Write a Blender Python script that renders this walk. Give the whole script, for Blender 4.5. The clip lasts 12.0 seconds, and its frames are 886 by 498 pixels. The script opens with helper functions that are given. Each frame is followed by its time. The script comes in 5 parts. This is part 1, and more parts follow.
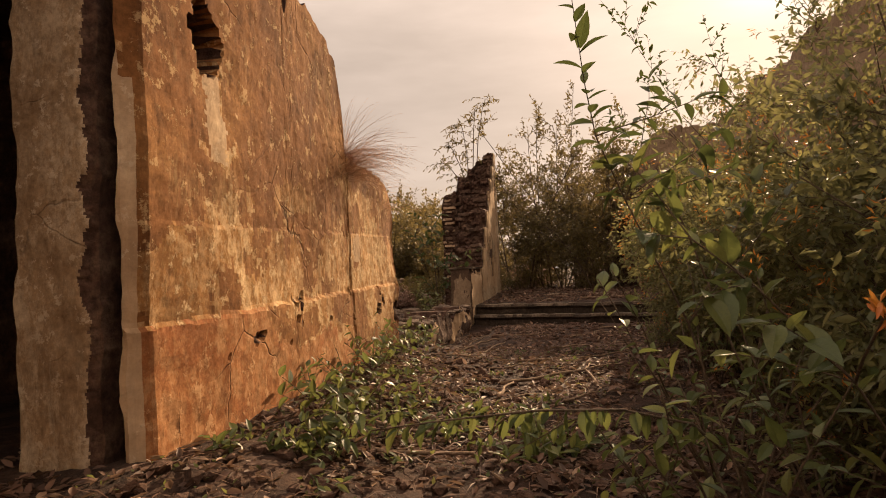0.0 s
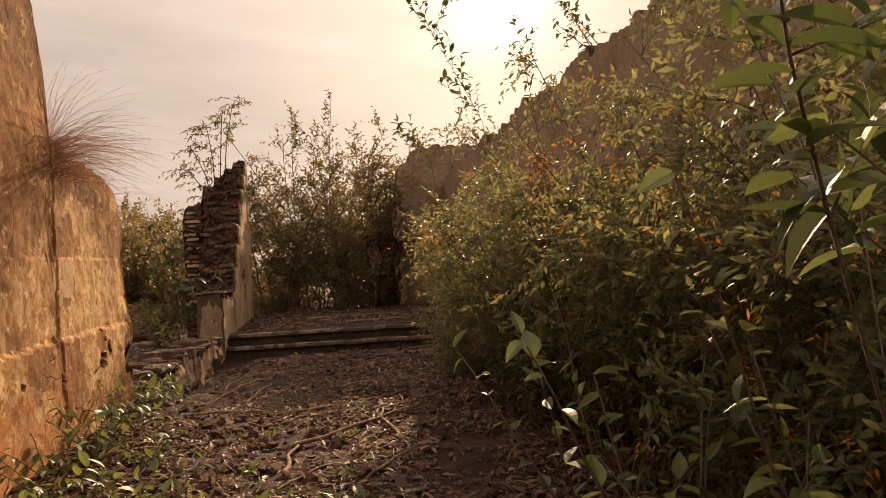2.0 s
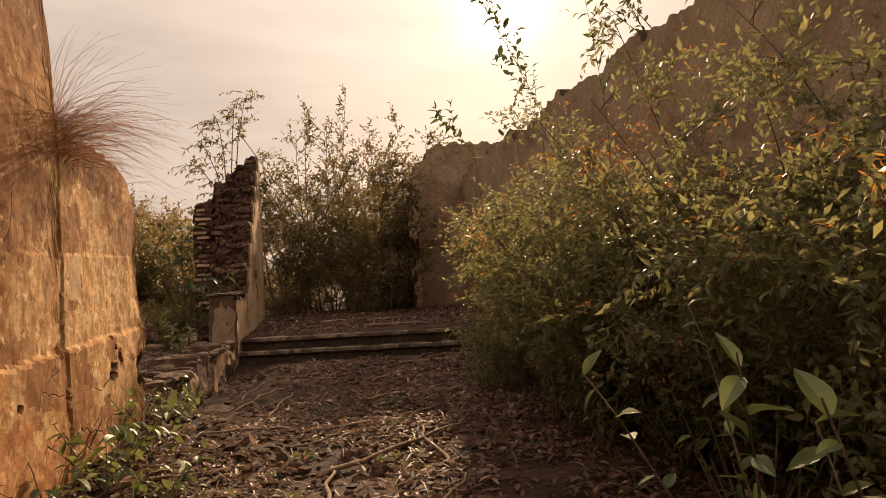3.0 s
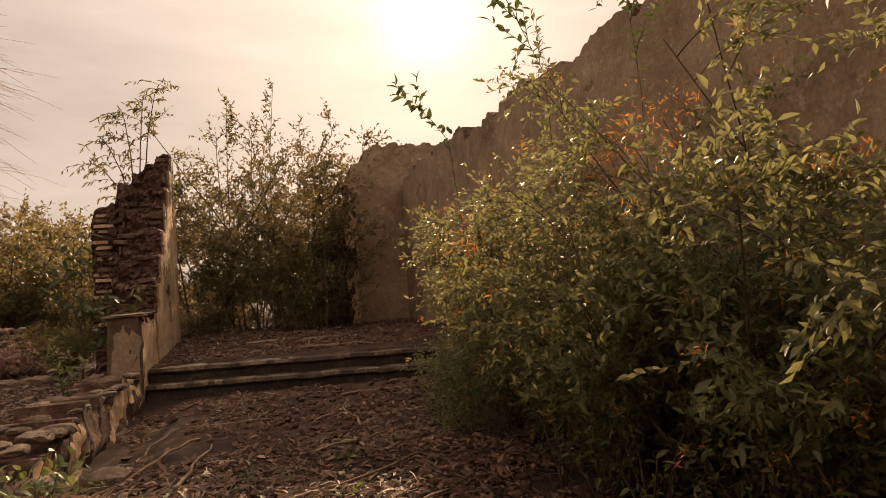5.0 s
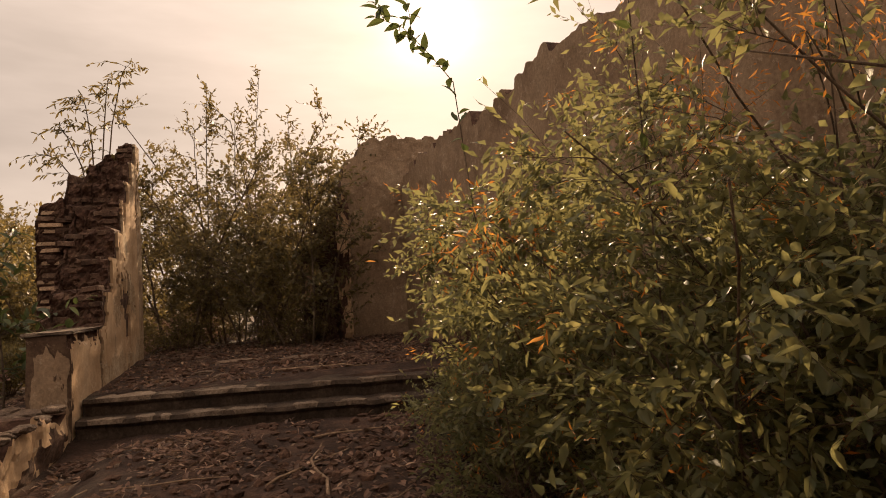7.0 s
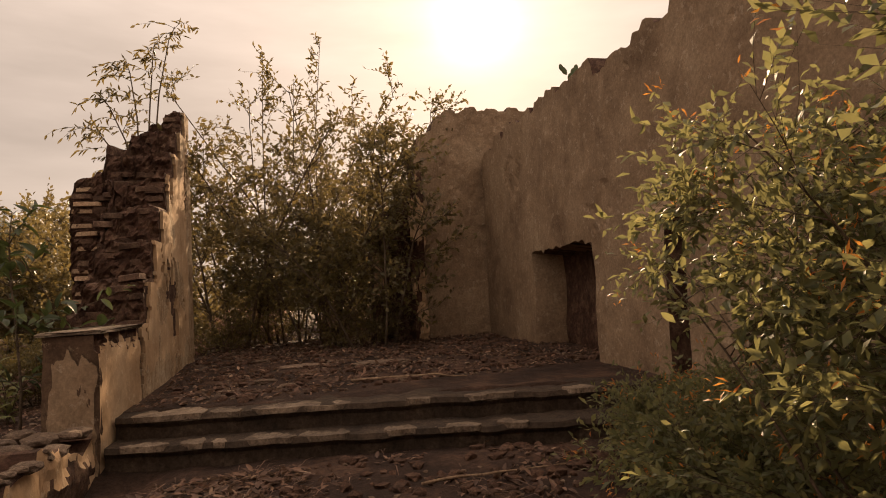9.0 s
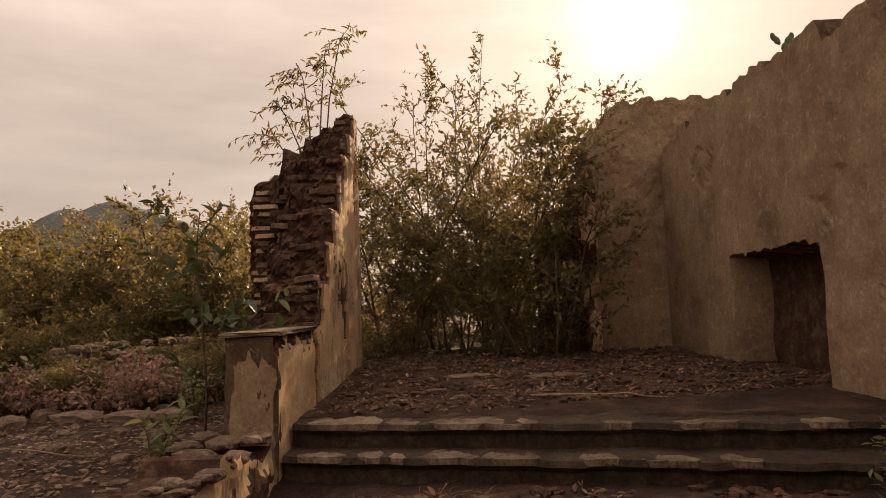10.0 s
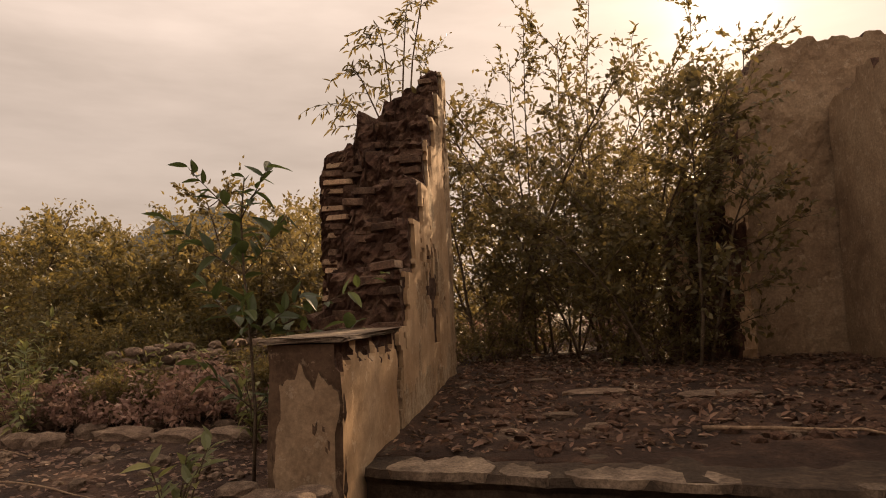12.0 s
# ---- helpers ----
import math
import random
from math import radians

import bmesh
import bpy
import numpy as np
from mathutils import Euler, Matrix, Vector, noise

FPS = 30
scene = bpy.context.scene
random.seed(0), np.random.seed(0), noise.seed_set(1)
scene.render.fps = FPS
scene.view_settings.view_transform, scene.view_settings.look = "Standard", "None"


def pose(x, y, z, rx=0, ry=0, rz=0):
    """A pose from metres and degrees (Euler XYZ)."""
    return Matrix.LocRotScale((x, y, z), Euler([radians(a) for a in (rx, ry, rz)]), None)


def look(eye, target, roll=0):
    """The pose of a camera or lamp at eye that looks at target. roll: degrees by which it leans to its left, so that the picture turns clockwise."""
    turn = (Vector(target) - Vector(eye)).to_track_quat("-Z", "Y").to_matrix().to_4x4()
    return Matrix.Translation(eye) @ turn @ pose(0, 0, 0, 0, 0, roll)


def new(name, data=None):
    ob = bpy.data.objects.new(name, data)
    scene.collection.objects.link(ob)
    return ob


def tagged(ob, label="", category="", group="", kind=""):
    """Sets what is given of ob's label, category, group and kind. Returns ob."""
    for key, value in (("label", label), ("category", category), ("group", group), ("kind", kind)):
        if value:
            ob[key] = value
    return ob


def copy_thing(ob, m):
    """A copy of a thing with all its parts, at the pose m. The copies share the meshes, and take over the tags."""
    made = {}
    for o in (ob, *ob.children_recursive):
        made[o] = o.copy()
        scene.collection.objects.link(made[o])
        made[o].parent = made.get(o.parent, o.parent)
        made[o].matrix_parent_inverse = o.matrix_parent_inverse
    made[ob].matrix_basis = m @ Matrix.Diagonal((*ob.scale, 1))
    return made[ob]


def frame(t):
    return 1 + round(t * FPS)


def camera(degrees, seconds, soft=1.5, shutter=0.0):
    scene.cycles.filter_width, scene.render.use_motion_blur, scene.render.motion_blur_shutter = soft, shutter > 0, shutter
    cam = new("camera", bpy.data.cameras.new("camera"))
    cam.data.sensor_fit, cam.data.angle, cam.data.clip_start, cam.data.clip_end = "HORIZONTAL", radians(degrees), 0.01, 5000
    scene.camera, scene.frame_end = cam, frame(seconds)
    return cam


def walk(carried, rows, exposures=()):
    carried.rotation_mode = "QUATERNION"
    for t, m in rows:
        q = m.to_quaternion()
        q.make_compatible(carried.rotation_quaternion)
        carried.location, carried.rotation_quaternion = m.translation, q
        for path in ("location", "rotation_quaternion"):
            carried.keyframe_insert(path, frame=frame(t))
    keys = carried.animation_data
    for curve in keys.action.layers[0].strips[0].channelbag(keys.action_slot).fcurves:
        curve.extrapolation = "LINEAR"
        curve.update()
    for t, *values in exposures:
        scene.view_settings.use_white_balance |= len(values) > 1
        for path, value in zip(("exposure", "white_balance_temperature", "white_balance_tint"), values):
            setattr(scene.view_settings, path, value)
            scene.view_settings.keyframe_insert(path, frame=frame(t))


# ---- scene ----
cam = camera(70.7, 12.0, soft=1.0)
METRES, EYE, TILT, LEAN, TURN = 11.0, 1.33, 0.0, 0.0, 0.0
ROWS = [
    (0.0, 0.0, 0.0, 0.0, 0.09, 2.2, 2.4),
    (0.5, -0.0209, 0.0339, 0.0022, -7.66, 2.04, 2.56),
    (1.0, -0.0308, 0.0639, 0.0051, -16.45, 2.15, 3.08),
    (1.5, -0.0287, 0.0923, 0.0059, -23.06, 2.1, 3.62),
    (2.0, -0.0185, 0.1286, 0.0151, -23.12, 2.39, 3.54),
    (2.5, -0.0303, 0.1675, 0.0165, -22.78, 2.51, 3.02),
    (4.5, -0.0183, 0.3024, 0.0255, -24.69, 3.47, 3.23),
    (5.0, -0.0057, 0.3389, 0.0276, -29.48, 3.01, 3.72),
    (5.5, 0.0111, 0.3761, 0.0327, -29.8, 3.2, 3.87),
    (6.0, 0.031, 0.4138, 0.0376, -29.71, 3.35, 3.84),
    (6.5, 0.0638, 0.4498, 0.0344, -29.47, 3.13, 4.06),
    (7.0, 0.0811, 0.4881, 0.0317, -29.09, 3.76, 3.38),
    (7.5, 0.09, 0.54, 0.0335, -28.06, 3.68, 3.32),
    (9.5, 0.0988, 0.7346, 0.0264, -21.16, 4.33, 2.75),
    (10.0, 0.0876, 0.7709, 0.0268, -11.52, 5.2, 2.03),
    (10.5, 0.076, 0.814, 0.0284, -3.77, 5.41, 1.48),
    (11.0, 0.0751, 0.8597, 0.0237, -1.32, 5.25, 1.62),
    (11.5, 0.0842, 0.9042, 0.0223, -1.14, 5.31, 1.79),
    (12.0, 0.094, 0.9487, 0.0244, -3.5, 5.35, 2.25),
]
walk(cam, [(t, pose(0, 0, EYE, TILT, LEAN, TURN) @ pose(METRES * x, METRES * y, METRES * z, 90 + pitch, roll, yaw)) for t, x, y, z, yaw, pitch, roll in ROWS],
     exposures=[(0.0, 0.78, 7550.0, 19.0), (12.0, 0.78, 7550.0, 19.0)])

# ---- light: a low sun behind thin bright haze, ahead and to the right ----
SUN_AZ, SUN_EL = 29.4, 23.6          # degrees to the right of +y, and above the horizon
sun_dir = Vector((math.sin(radians(SUN_AZ)) * math.cos(radians(SUN_EL)),
                  math.cos(radians(SUN_AZ)) * math.cos(radians(SUN_EL)), math.sin(radians(SUN_EL))))
scene.view_settings.exposure = 0.0

world = bpy.data.worlds.new("hazy_evening_sky")
scene.world = world
world.use_nodes = True
wt = world.node_tree
wt.nodes.clear()


def wnode(kind, **values):
    n = wt.nodes.new(kind)
    for key, value in values.items():
        n.inputs[key].default_value = value
    return n


w_out = wnode("ShaderNodeOutputWorld")
w_bg = wnode("ShaderNodeBackground", Strength=0.096)
w_sky = wt.nodes.new("ShaderNodeTexSky")
w_sky.sky_type = "NISHITA"
w_sky.sun_disc = False
w_sky.sun_elevation = radians(SUN_EL)
w_sky.sun_rotation = radians(SUN_AZ)
w_sky.dust_density, w_sky.air_density, w_sky.ozone_density = 3.0, 1.0, 0.6
w_geo = wt.nodes.new("ShaderNodeTexCoord")
# thin high cloud: a warm white veil, streaked
w_map = wnode("ShaderNodeMapping", Scale=(1.6, 1.6, 7.0))
w_noise = wnode("ShaderNodeTexNoise", Scale=1.5, Detail=5.0, Roughness=0.55)
w_ramp = wt.nodes.new("ShaderNodeValToRGB")
w_ramp.color_ramp.elements[0].position, w_ramp.color_ramp.elements[0].color = 0.3, (2.85, 2.52, 2.22, 1)
w_ramp.color_ramp.elements[1].position, w_ramp.color_ramp.elements[1].color = 0.72, (4.15, 3.7, 3.32, 1)
w_mix = wt.nodes.new("ShaderNodeMixRGB")
w_mix.inputs[0].default_value = 0.95
# the cloud is brighter overhead than low down, as under any cloudy sky
w_sep = wt.nodes.new("ShaderNodeSeparateXYZ")
w_gain = wt.nodes.new("ShaderNodeMapRange")
w_gain.inputs["From Min"].default_value, w_gain.inputs["From Max"].default_value = 0.25, 1.0
w_gain.inputs["To Min"].default_value, w_gain.inputs["To Max"].default_value = 1.0, 2.7
w_up = wt.nodes.new("ShaderNodeVectorMath")
w_up.operation = "SCALE"
# the haze glows round the sun
w_dot = wt.nodes.new("ShaderNodeVectorMath")
w_dot.operation = "DOT_PRODUCT"
w_dot.inputs[1].default_value = sun_dir
w_max = wt.nodes.new("ShaderNodeMath")
w_max.operation = "MAXIMUM"
w_max.inputs[1].default_value = 0.0
w_pow = wt.nodes.new("ShaderNodeMath")
w_pow.operation = "POWER"
w_pow.inputs[1].default_value = 560.0
w_glow = wt.nodes.new("ShaderNodeMixRGB")
w_glow.blend_type = "ADD"
w_glow.inputs[0].default_value = 1.0
w_tint = wt.nodes.new("ShaderNodeMixRGB")
w_tint.blend_type = "MULTIPLY"
w_tint.inputs[0].default_value = 1.0
w_tint.inputs[2].default_value = (5.0, 4.5, 3.8, 1)
L = wt.links.new
L(w_geo.outputs["Generated"], w_map.inputs["Vector"])
L(w_map.outputs[0], w_noise.inputs["Vector"])
L(w_noise.outputs[0], w_ramp.inputs[0])
L(w_sky.outputs[0], w_mix.inputs[1])
L(w_geo.outputs["Generated"], w_sep.inputs[0])
L(w_sep.outputs["Z"], w_gain.inputs["Value"])
L(w_ramp.outputs[0], w_up.inputs[0])
L(w_gain.outputs[0], w_up.inputs["Scale"])
L(w_up.outputs[0], w_mix.inputs[2])
L(w_geo.outputs["Generated"], w_dot.inputs[0])
L(w_dot.outputs["Value"], w_max.inputs[0])
L(w_max.outputs[0], w_pow.inputs[0])
L(w_pow.outputs[0], w_tint.inputs[1])
L(w_mix.outputs[0], w_glow.inputs[1])
L(w_tint.outputs[0], w_glow.inputs[2])
# and more faintly over that whole side of the sky
w_wide = wt.nodes.new("ShaderNodeMath")
w_wide.operation = "POWER"
w_wide.inputs[1].default_value = 7.0
w_wtint = wt.nodes.new("ShaderNodeMixRGB")
w_wtint.blend_type = "MULTIPLY"
w_wtint.inputs[0].default_value = 1.0
w_wtint.inputs[2].default_value = (0.5, 0.44, 0.38, 1)
w_sum = wt.nodes.new("ShaderNodeMixRGB")
w_sum.blend_type = "ADD"
w_sum.inputs[0].default_value = 1.0
L(w_max.outputs[0], w_wide.inputs[0])
L(w_wide.outputs[0], w_wtint.inputs[1])
L(w_glow.outputs[0], w_sum.inputs[1])
L(w_wtint.outputs[0], w_sum.inputs[2])
L(w_sum.outputs[0], w_bg.inputs["Color"])
L(w_bg.outputs[0], w_out.inputs["Surface"])

sun_data = bpy.data.lights.new("sun", "SUN")
sun_data.energy, sun_data.angle, sun_data.color = 5.0, radians(0.9), (1.0, 0.78, 0.52)
sun = new("sun", sun_data)
sun.matrix_world = look(sun_dir * 60, (0, 0, 0))

# ---- materials ----
def new_mat(name):
    m = bpy.data.materials.new(name)
    m.use_nodes = True
    t = m.node_tree
    t.nodes.clear()
    return m, t


def node(t, kind, **values):
    n = t.nodes.new(kind)
    for key, value in values.items():
        n.inputs[key].default_value = value
    return n


def ramp(t, fac, stops):
    r = t.nodes.new("ShaderNodeValToRGB")
    e = r.color_ramp.elements
    while len(e) < len(stops):
        e.new(0.5)
    for k, (p, c) in zip(e, stops):
        k.position, k.color = p, (*c, 1) if len(c) == 3 else c
    t.links.new(fac, r.inputs[0])
    return r.outputs[0]


def noise_tex(t, vec, scale, detail=6.0, rough=0.6, stretch=None, offset=(0, 0, 0)):
    if stretch or offset != (0, 0, 0):
        mp = node(t, "ShaderNodeMapping", Scale=stretch or (1, 1, 1), Location=offset)
        t.links.new(vec, mp.inputs["Vector"])
        vec = mp.outputs[0]
    n = node(t, "ShaderNodeTexNoise", Scale=scale, Detail=detail, Roughness=rough)
    t.links.new(vec, n.inputs["Vector"])
    return n.outputs[0]


def mix(t, fac, a, b, blend="MIX"):
    m = t.nodes.new("ShaderNodeMixRGB")
    m.blend_type = blend
    for k, v in ((0, fac), (1, a), (2, b)):
        if hasattr(v, "is_linked") or hasattr(v, "links"):
            t.links.new(v, m.inputs[k])
        else:
            m.inputs[k].default_value = v if k == 0 else (*v, 1)
    return m.outputs[0]


def calc(t, op, a, b=0.0):
    m = t.nodes.new("ShaderNodeMath")
    m.operation = op
    for k, v in ((0, a), (1, b)):
        if hasattr(v, "links"):
            t.links.new(v, m.inputs[k])
        else:
            m.inputs[k].default_value = v
    return m.outputs[0]


def finish(m, t, colour, rough=0.9, bumps=(), spec=0.2, translucent=None):
    p = node(t, "ShaderNodeBsdfPrincipled", Roughness=rough)
    p.inputs["Specular IOR Level"].default_value = spec
    t.links.new(colour, p.inputs["Base Color"])
    normal = None
    for height, strength, dist in bumps:
        b = node(t, "ShaderNodeBump", Strength=strength, Distance=dist)
        t.links.new(height, b.inputs["Height"])
        if normal:
            t.links.new(normal, b.inputs["Normal"])
        normal = b.outputs[0]
    if normal:
        t.links.new(normal, p.inputs["Normal"])
    out = node(t, "ShaderNodeOutputMaterial")
    if translucent:
        tr = t.nodes.new("ShaderNodeBsdfTranslucent")
        t.links.new(translucent[1], tr.inputs["Color"])
        ms = node(t, "ShaderNodeMixShader", Fac=translucent[0])
        t.links.new(p.outputs[0], ms.inputs[1])
        t.links.new(tr.outputs[0], ms.inputs[2])
        t.links.new(ms.outputs[0], out.inputs["Surface"])
    else:
        t.links.new(p.outputs[0], out.inputs["Surface"])
    return m


def coords(t):
    return t.nodes.new("ShaderNodeTexCoord").outputs["Object"]


def plaster_material(name, low, mid, high, pale, streak=0.6, cracks=True, runs_dark=0.6, tall=0.8, grainy=0.5, worn=0.0):
    """Old lime plaster: blotches, a few runs of rain, pale worn patches, hair cracks."""
    m, t = new_mat(name)
    v = coords(t)
    blot = noise_tex(t, v, 1.1, 8, 0.62)
    col = ramp(t, blot, [(0.30, low), (0.5, mid), (0.70, high)])
    cloud = noise_tex(t, v, 4.2, 9, 0.7, offset=(5, 1, 3))
    col = mix(t, 0.4, col, ramp(t, cloud, [(0.32, (0.62, 0.58, 0.55)), (0.68, (1.32, 1.3, 1.26))]), "MULTIPLY")
    where = ramp(t, noise_tex(t, v, 0.8, 4, 0.6, offset=(3, 8, 2)), [(0.46, (0, 0, 0)), (0.62, (1, 1, 1))])
    runs = noise_tex(t, v, 2.6, 10, 0.78, stretch=(4.0, 4.0, tall))
    runs = mix(t, 1.0, ramp(t, runs, [(0.48, (0, 0, 0)), (0.60, (streak, streak, streak))]), where, "MULTIPLY")
    col = mix(t, runs, col, pale)
    dark = noise_tex(t, v, 3.3, 9, 0.72, stretch=(2.4, 2.4, tall), offset=(7, 3, 1))
    dark = mix(t, 1.0, ramp(t, dark, [(0.50, (0, 0, 0)), (0.62, (runs_dark,) * 3)]), ramp(t, cloud, [(0.4, (0.15, 0.15, 0.15)), (0.6, (1, 1, 1))]), "MULTIPLY")
    col = mix(t, dark, col, tuple(c * 0.38 for c in low))
    if worn:
        rub = noise_tex(t, v, 9.0, 12, 0.82, stretch=(1.0, 1.0, 0.6), offset=(1, 6, 9))
        rub = mix(t, 1.0, ramp(t, rub, [(0.47, (0, 0, 0)), (0.54, (worn,) * 3)]), ramp(t, blot, [(0.4, (0.2, 0.2, 0.2)), (0.58, (1, 1, 1))]), "MULTIPLY")
        col = mix(t, rub, col, pale)
    grain = noise_tex(t, v, 26, 8, 0.75)
    col = mix(t, grainy, col, ramp(t, grain, [(0.32, (0.35, 0.32, 0.3)), (0.68, (1.5, 1.47, 1.42))]), "MULTIPLY")
    flake = noise_tex(t, v, 7.5, 10, 0.75, offset=(2, 9, 4))
    flakes = ramp(t, flake, [(0.57, (0, 0, 0)), (0.60, (1, 1, 1))])
    col = mix(t, calc(t, "MULTIPLY", flakes, 0.5), col, pale)
    bumps = [(blot, 0.35, 0.02), (grain, 0.5, 0.008), (flakes, 0.5, 0.004)]
    if cracks:
        wob = node(t, "ShaderNodeMixRGB")
        wob.inputs[0].default_value = 0.16
        nn = node(t, "ShaderNodeTexNoise", Scale=3.0, Detail=4.0)
        t.links.new(v, nn.inputs["Vector"])
        t.links.new(v, wob.inputs[1])
        t.links.new(nn.outputs["Color"], wob.inputs[2])
        vo = node(t, "ShaderNodeTexVoronoi", Scale=1.25)
        vo.feature = "DISTANCE_TO_EDGE"
        t.links.new(wob.outputs[0], vo.inputs["Vector"])
        line = ramp(t, vo.outputs["Distance"], [(0.0, (1, 1, 1)), (0.007, (0, 0, 0))])
        some = ramp(t, noise_tex(t, v, 0.9, 2, offset=(4, 4, 8)), [(0.54, (0, 0, 0)), (0.64, (1, 1, 1))])
        line = mix(t, 1.0, line, some, "MULTIPLY")
        col = mix(t, calc(t, "MULTIPLY", line, 0.7), col, (0.05, 0.03, 0.02))
        bumps.append((calc(t, "SUBTRACT", 1.0, line), 0.8, 0.012))
    return finish(m, t, col, 0.93, bumps, spec=0.12)


def mottled(name, stops, scale, rough=0.92, bump=0.02, grain=30, random_shift=0.0, spec=0.2):
    """Earth, stone, brick: two scales of noise, with a shift from piece to piece."""
    m, t = new_mat(name)
    v = coords(t)
    if random_shift:
        info = t.nodes.new("ShaderNodeObjectInfo")
        add = t.nodes.new("ShaderNodeVectorMath")
        add.operation = "ADD"
        t.links.new(v, add.inputs[0])
        off = calc(t, "MULTIPLY", info.outputs["Random"], 37.0)
        t.links.new(off, add.inputs[1])
        v = add.outputs[0]
    big = noise_tex(t, v, scale, 8, 0.65)
    fine = noise_tex(t, v, grain, 8, 0.75)
    col = ramp(t, big, stops)
    col = mix(t, 0.85, col, ramp(t, fine, [(0.32, (0.35, 0.34, 0.32)), (0.68, (1.6, 1.56, 1.5))]), "MULTIPLY")
    if random_shift:
        one = ramp(t, info.outputs["Random"], [(0, (1 - random_shift,) * 3), (1, (1 + random_shift,) * 3)])
        col = mix(t, 1.0, col, one, "MULTIPLY")
    return finish(m, t, col, rough, [(big, 0.4, bump), (fine, 0.8, bump)], spec=spec)


def leaf_material(name, dark, mid, light, glow, translucency=0.45, rough=0.5, spec=0.35):
    """Leaves: each one its own tint, and light shines through."""
    m, t = new_mat(name)
    g = t.nodes.new("ShaderNodeNewGeometry")
    col = ramp(t, g.outputs["Random Per Island"], [(0.0, dark), (0.55, mid), (0.93, light), (1.0, glow)])
    n = noise_tex(t, coords(t), 60, 4, 0.6)
    col = mix(t, 0.5, col, ramp(t, n, [(0.3, (0.7, 0.7, 0.7)), (0.7, (1.25, 1.25, 1.2))]), "MULTIPLY")
    thru = mix(t, 0.55, col, glow)
    return finish(m, t, col, rough, [(n, 0.3, 0.003)], spec=spec, translucent=(translucency, thru))


M = {}
M["plaster_ochre"] = plaster_material("ochre_plaster", (0.13, 0.053, 0.020), (0.225, 0.098, 0.036), (0.32, 0.155, 0.06), (0.60, 0.41, 0.21), 0.4)
M["plaster_red"] = plaster_material("red_plaster", (0.20, 0.068, 0.028), (0.30, 0.115, 0.044), (0.36, 0.17, 0.07), (0.55, 0.33, 0.17), 0.25, worn=0.35)
M["plaster_mid"] = plaster_material("worn_ochre_plaster", (0.19, 0.086, 0.03), (0.31, 0.152, 0.055), (0.42, 0.23, 0.09), (0.72, 0.54, 0.32), 0.45, worn=0.5)
M["plaster_grey"] = plaster_material("grey_plaster", (0.20, 0.125, 0.07), (0.31, 0.21, 0.125), (0.40, 0.295, 0.19), (0.58, 0.47, 0.34), 0.45, runs_dark=0.45, tall=0.7, worn=0.5)
M["plaster_pale"] = plaster_material("pale_plaster", (0.30, 0.19, 0.11), (0.43, 0.29, 0.175), (0.53, 0.385, 0.25), (0.60, 0.46, 0.32), 0.2, cracks=False, runs_dark=0.22, tall=0.8, grainy=0.22)
# plaster for walls in shade: shade in the colour, contrast low for haze
M["plaster_shaded"] = plaster_material("shaded_plaster", (0.17, 0.115, 0.075), (0.27, 0.19, 0.125), (0.33, 0.245, 0.165), (0.40, 0.31, 0.22), 0.15, cracks=False, runs_dark=0.25, tall=0.8)
# stains, with the shade of the block's unlit end put into the colour
M["plaster_stained_shade"] = plaster_material("stained_shaded_plaster", (0.04, 0.025, 0.017), (0.10, 0.064, 0.043), (0.22, 0.15, 0.10), (0.32, 0.235, 0.165), 0.35, cracks=False, runs_dark=0.85, tall=0.6)
M["core"] = mottled("rubble_core", [(0.3, (0.04, 0.021, 0.014)), (0.5, (0.08, 0.042, 0.029)), (0.72, (0.18, 0.115, 0.078))], 5.0, bump=0.04, grain=18)
M["brick"] = mottled("old_brick", [(0.3, (0.055, 0.034, 0.025)), (0.52, (0.11, 0.066, 0.046)), (0.75, (0.24, 0.17, 0.12))], 7.0, bump=0.012, grain=45, random_shift=0.35)
M["quoin"] = mottled("pale_quoin_brick", [(0.3, (0.30, 0.19, 0.12)), (0.6, (0.43, 0.30, 0.20)), (0.8, (0.52, 0.40, 0.28))], 7.0, bump=0.01, grain=45, random_shift=0.25)
M["stone"] = mottled("field_stone", [(0.28, (0.075, 0.052, 0.038)), (0.52, (0.15, 0.105, 0.077)), (0.75, (0.29, 0.215, 0.16))], 5.0, bump=0.02, grain=32, random_shift=0.3)
M["slab"] = mottled("worn_step_slab", [(0.3, (0.055, 0.04, 0.03)), (0.5, (0.145, 0.108, 0.08)), (0.74, (0.29, 0.225, 0.17))], 4.0, bump=0.02, grain=38, random_shift=0.2)
M["earth"] = mottled("dry_earth", [(0.3, (0.018, 0.011, 0.008)), (0.5, (0.044, 0.025, 0.0175)), (0.72, (0.12, 0.068, 0.046))], 1.7, bump=0.045, grain=24)
# step stone, darkened so that the risers' shade is in the colour
M["riser"] = mottled("shade_darkened_stone", [(0.3, (0.025, 0.018, 0.013)), (0.55, (0.055, 0.038, 0.027)), (0.78, (0.11, 0.08, 0.058))], 3.0, bump=0.03, grain=22)
M["clod"] = mottled("earth_clod", [(0.3, (0.035, 0.02, 0.014)), (0.55, (0.09, 0.05, 0.034)), (0.78, (0.17, 0.10, 0.07))], 5.0, bump=0.02, grain=40)
# the far hill's haze is mixed into this colour
M["hill"] = mottled("hazed_hill", [(0.3, (0.07, 0.078, 0.076)), (0.55, (0.10, 0.108, 0.102)), (0.75, (0.13, 0.135, 0.125))], 0.03, bump=0.6, grain=0.25)
M["bark"] = mottled("bark", [(0.3, (0.05, 0.035, 0.024)), (0.55, (0.11, 0.08, 0.055)), (0.8, (0.19, 0.15, 0.11))], 9.0, bump=0.006, grain=60)
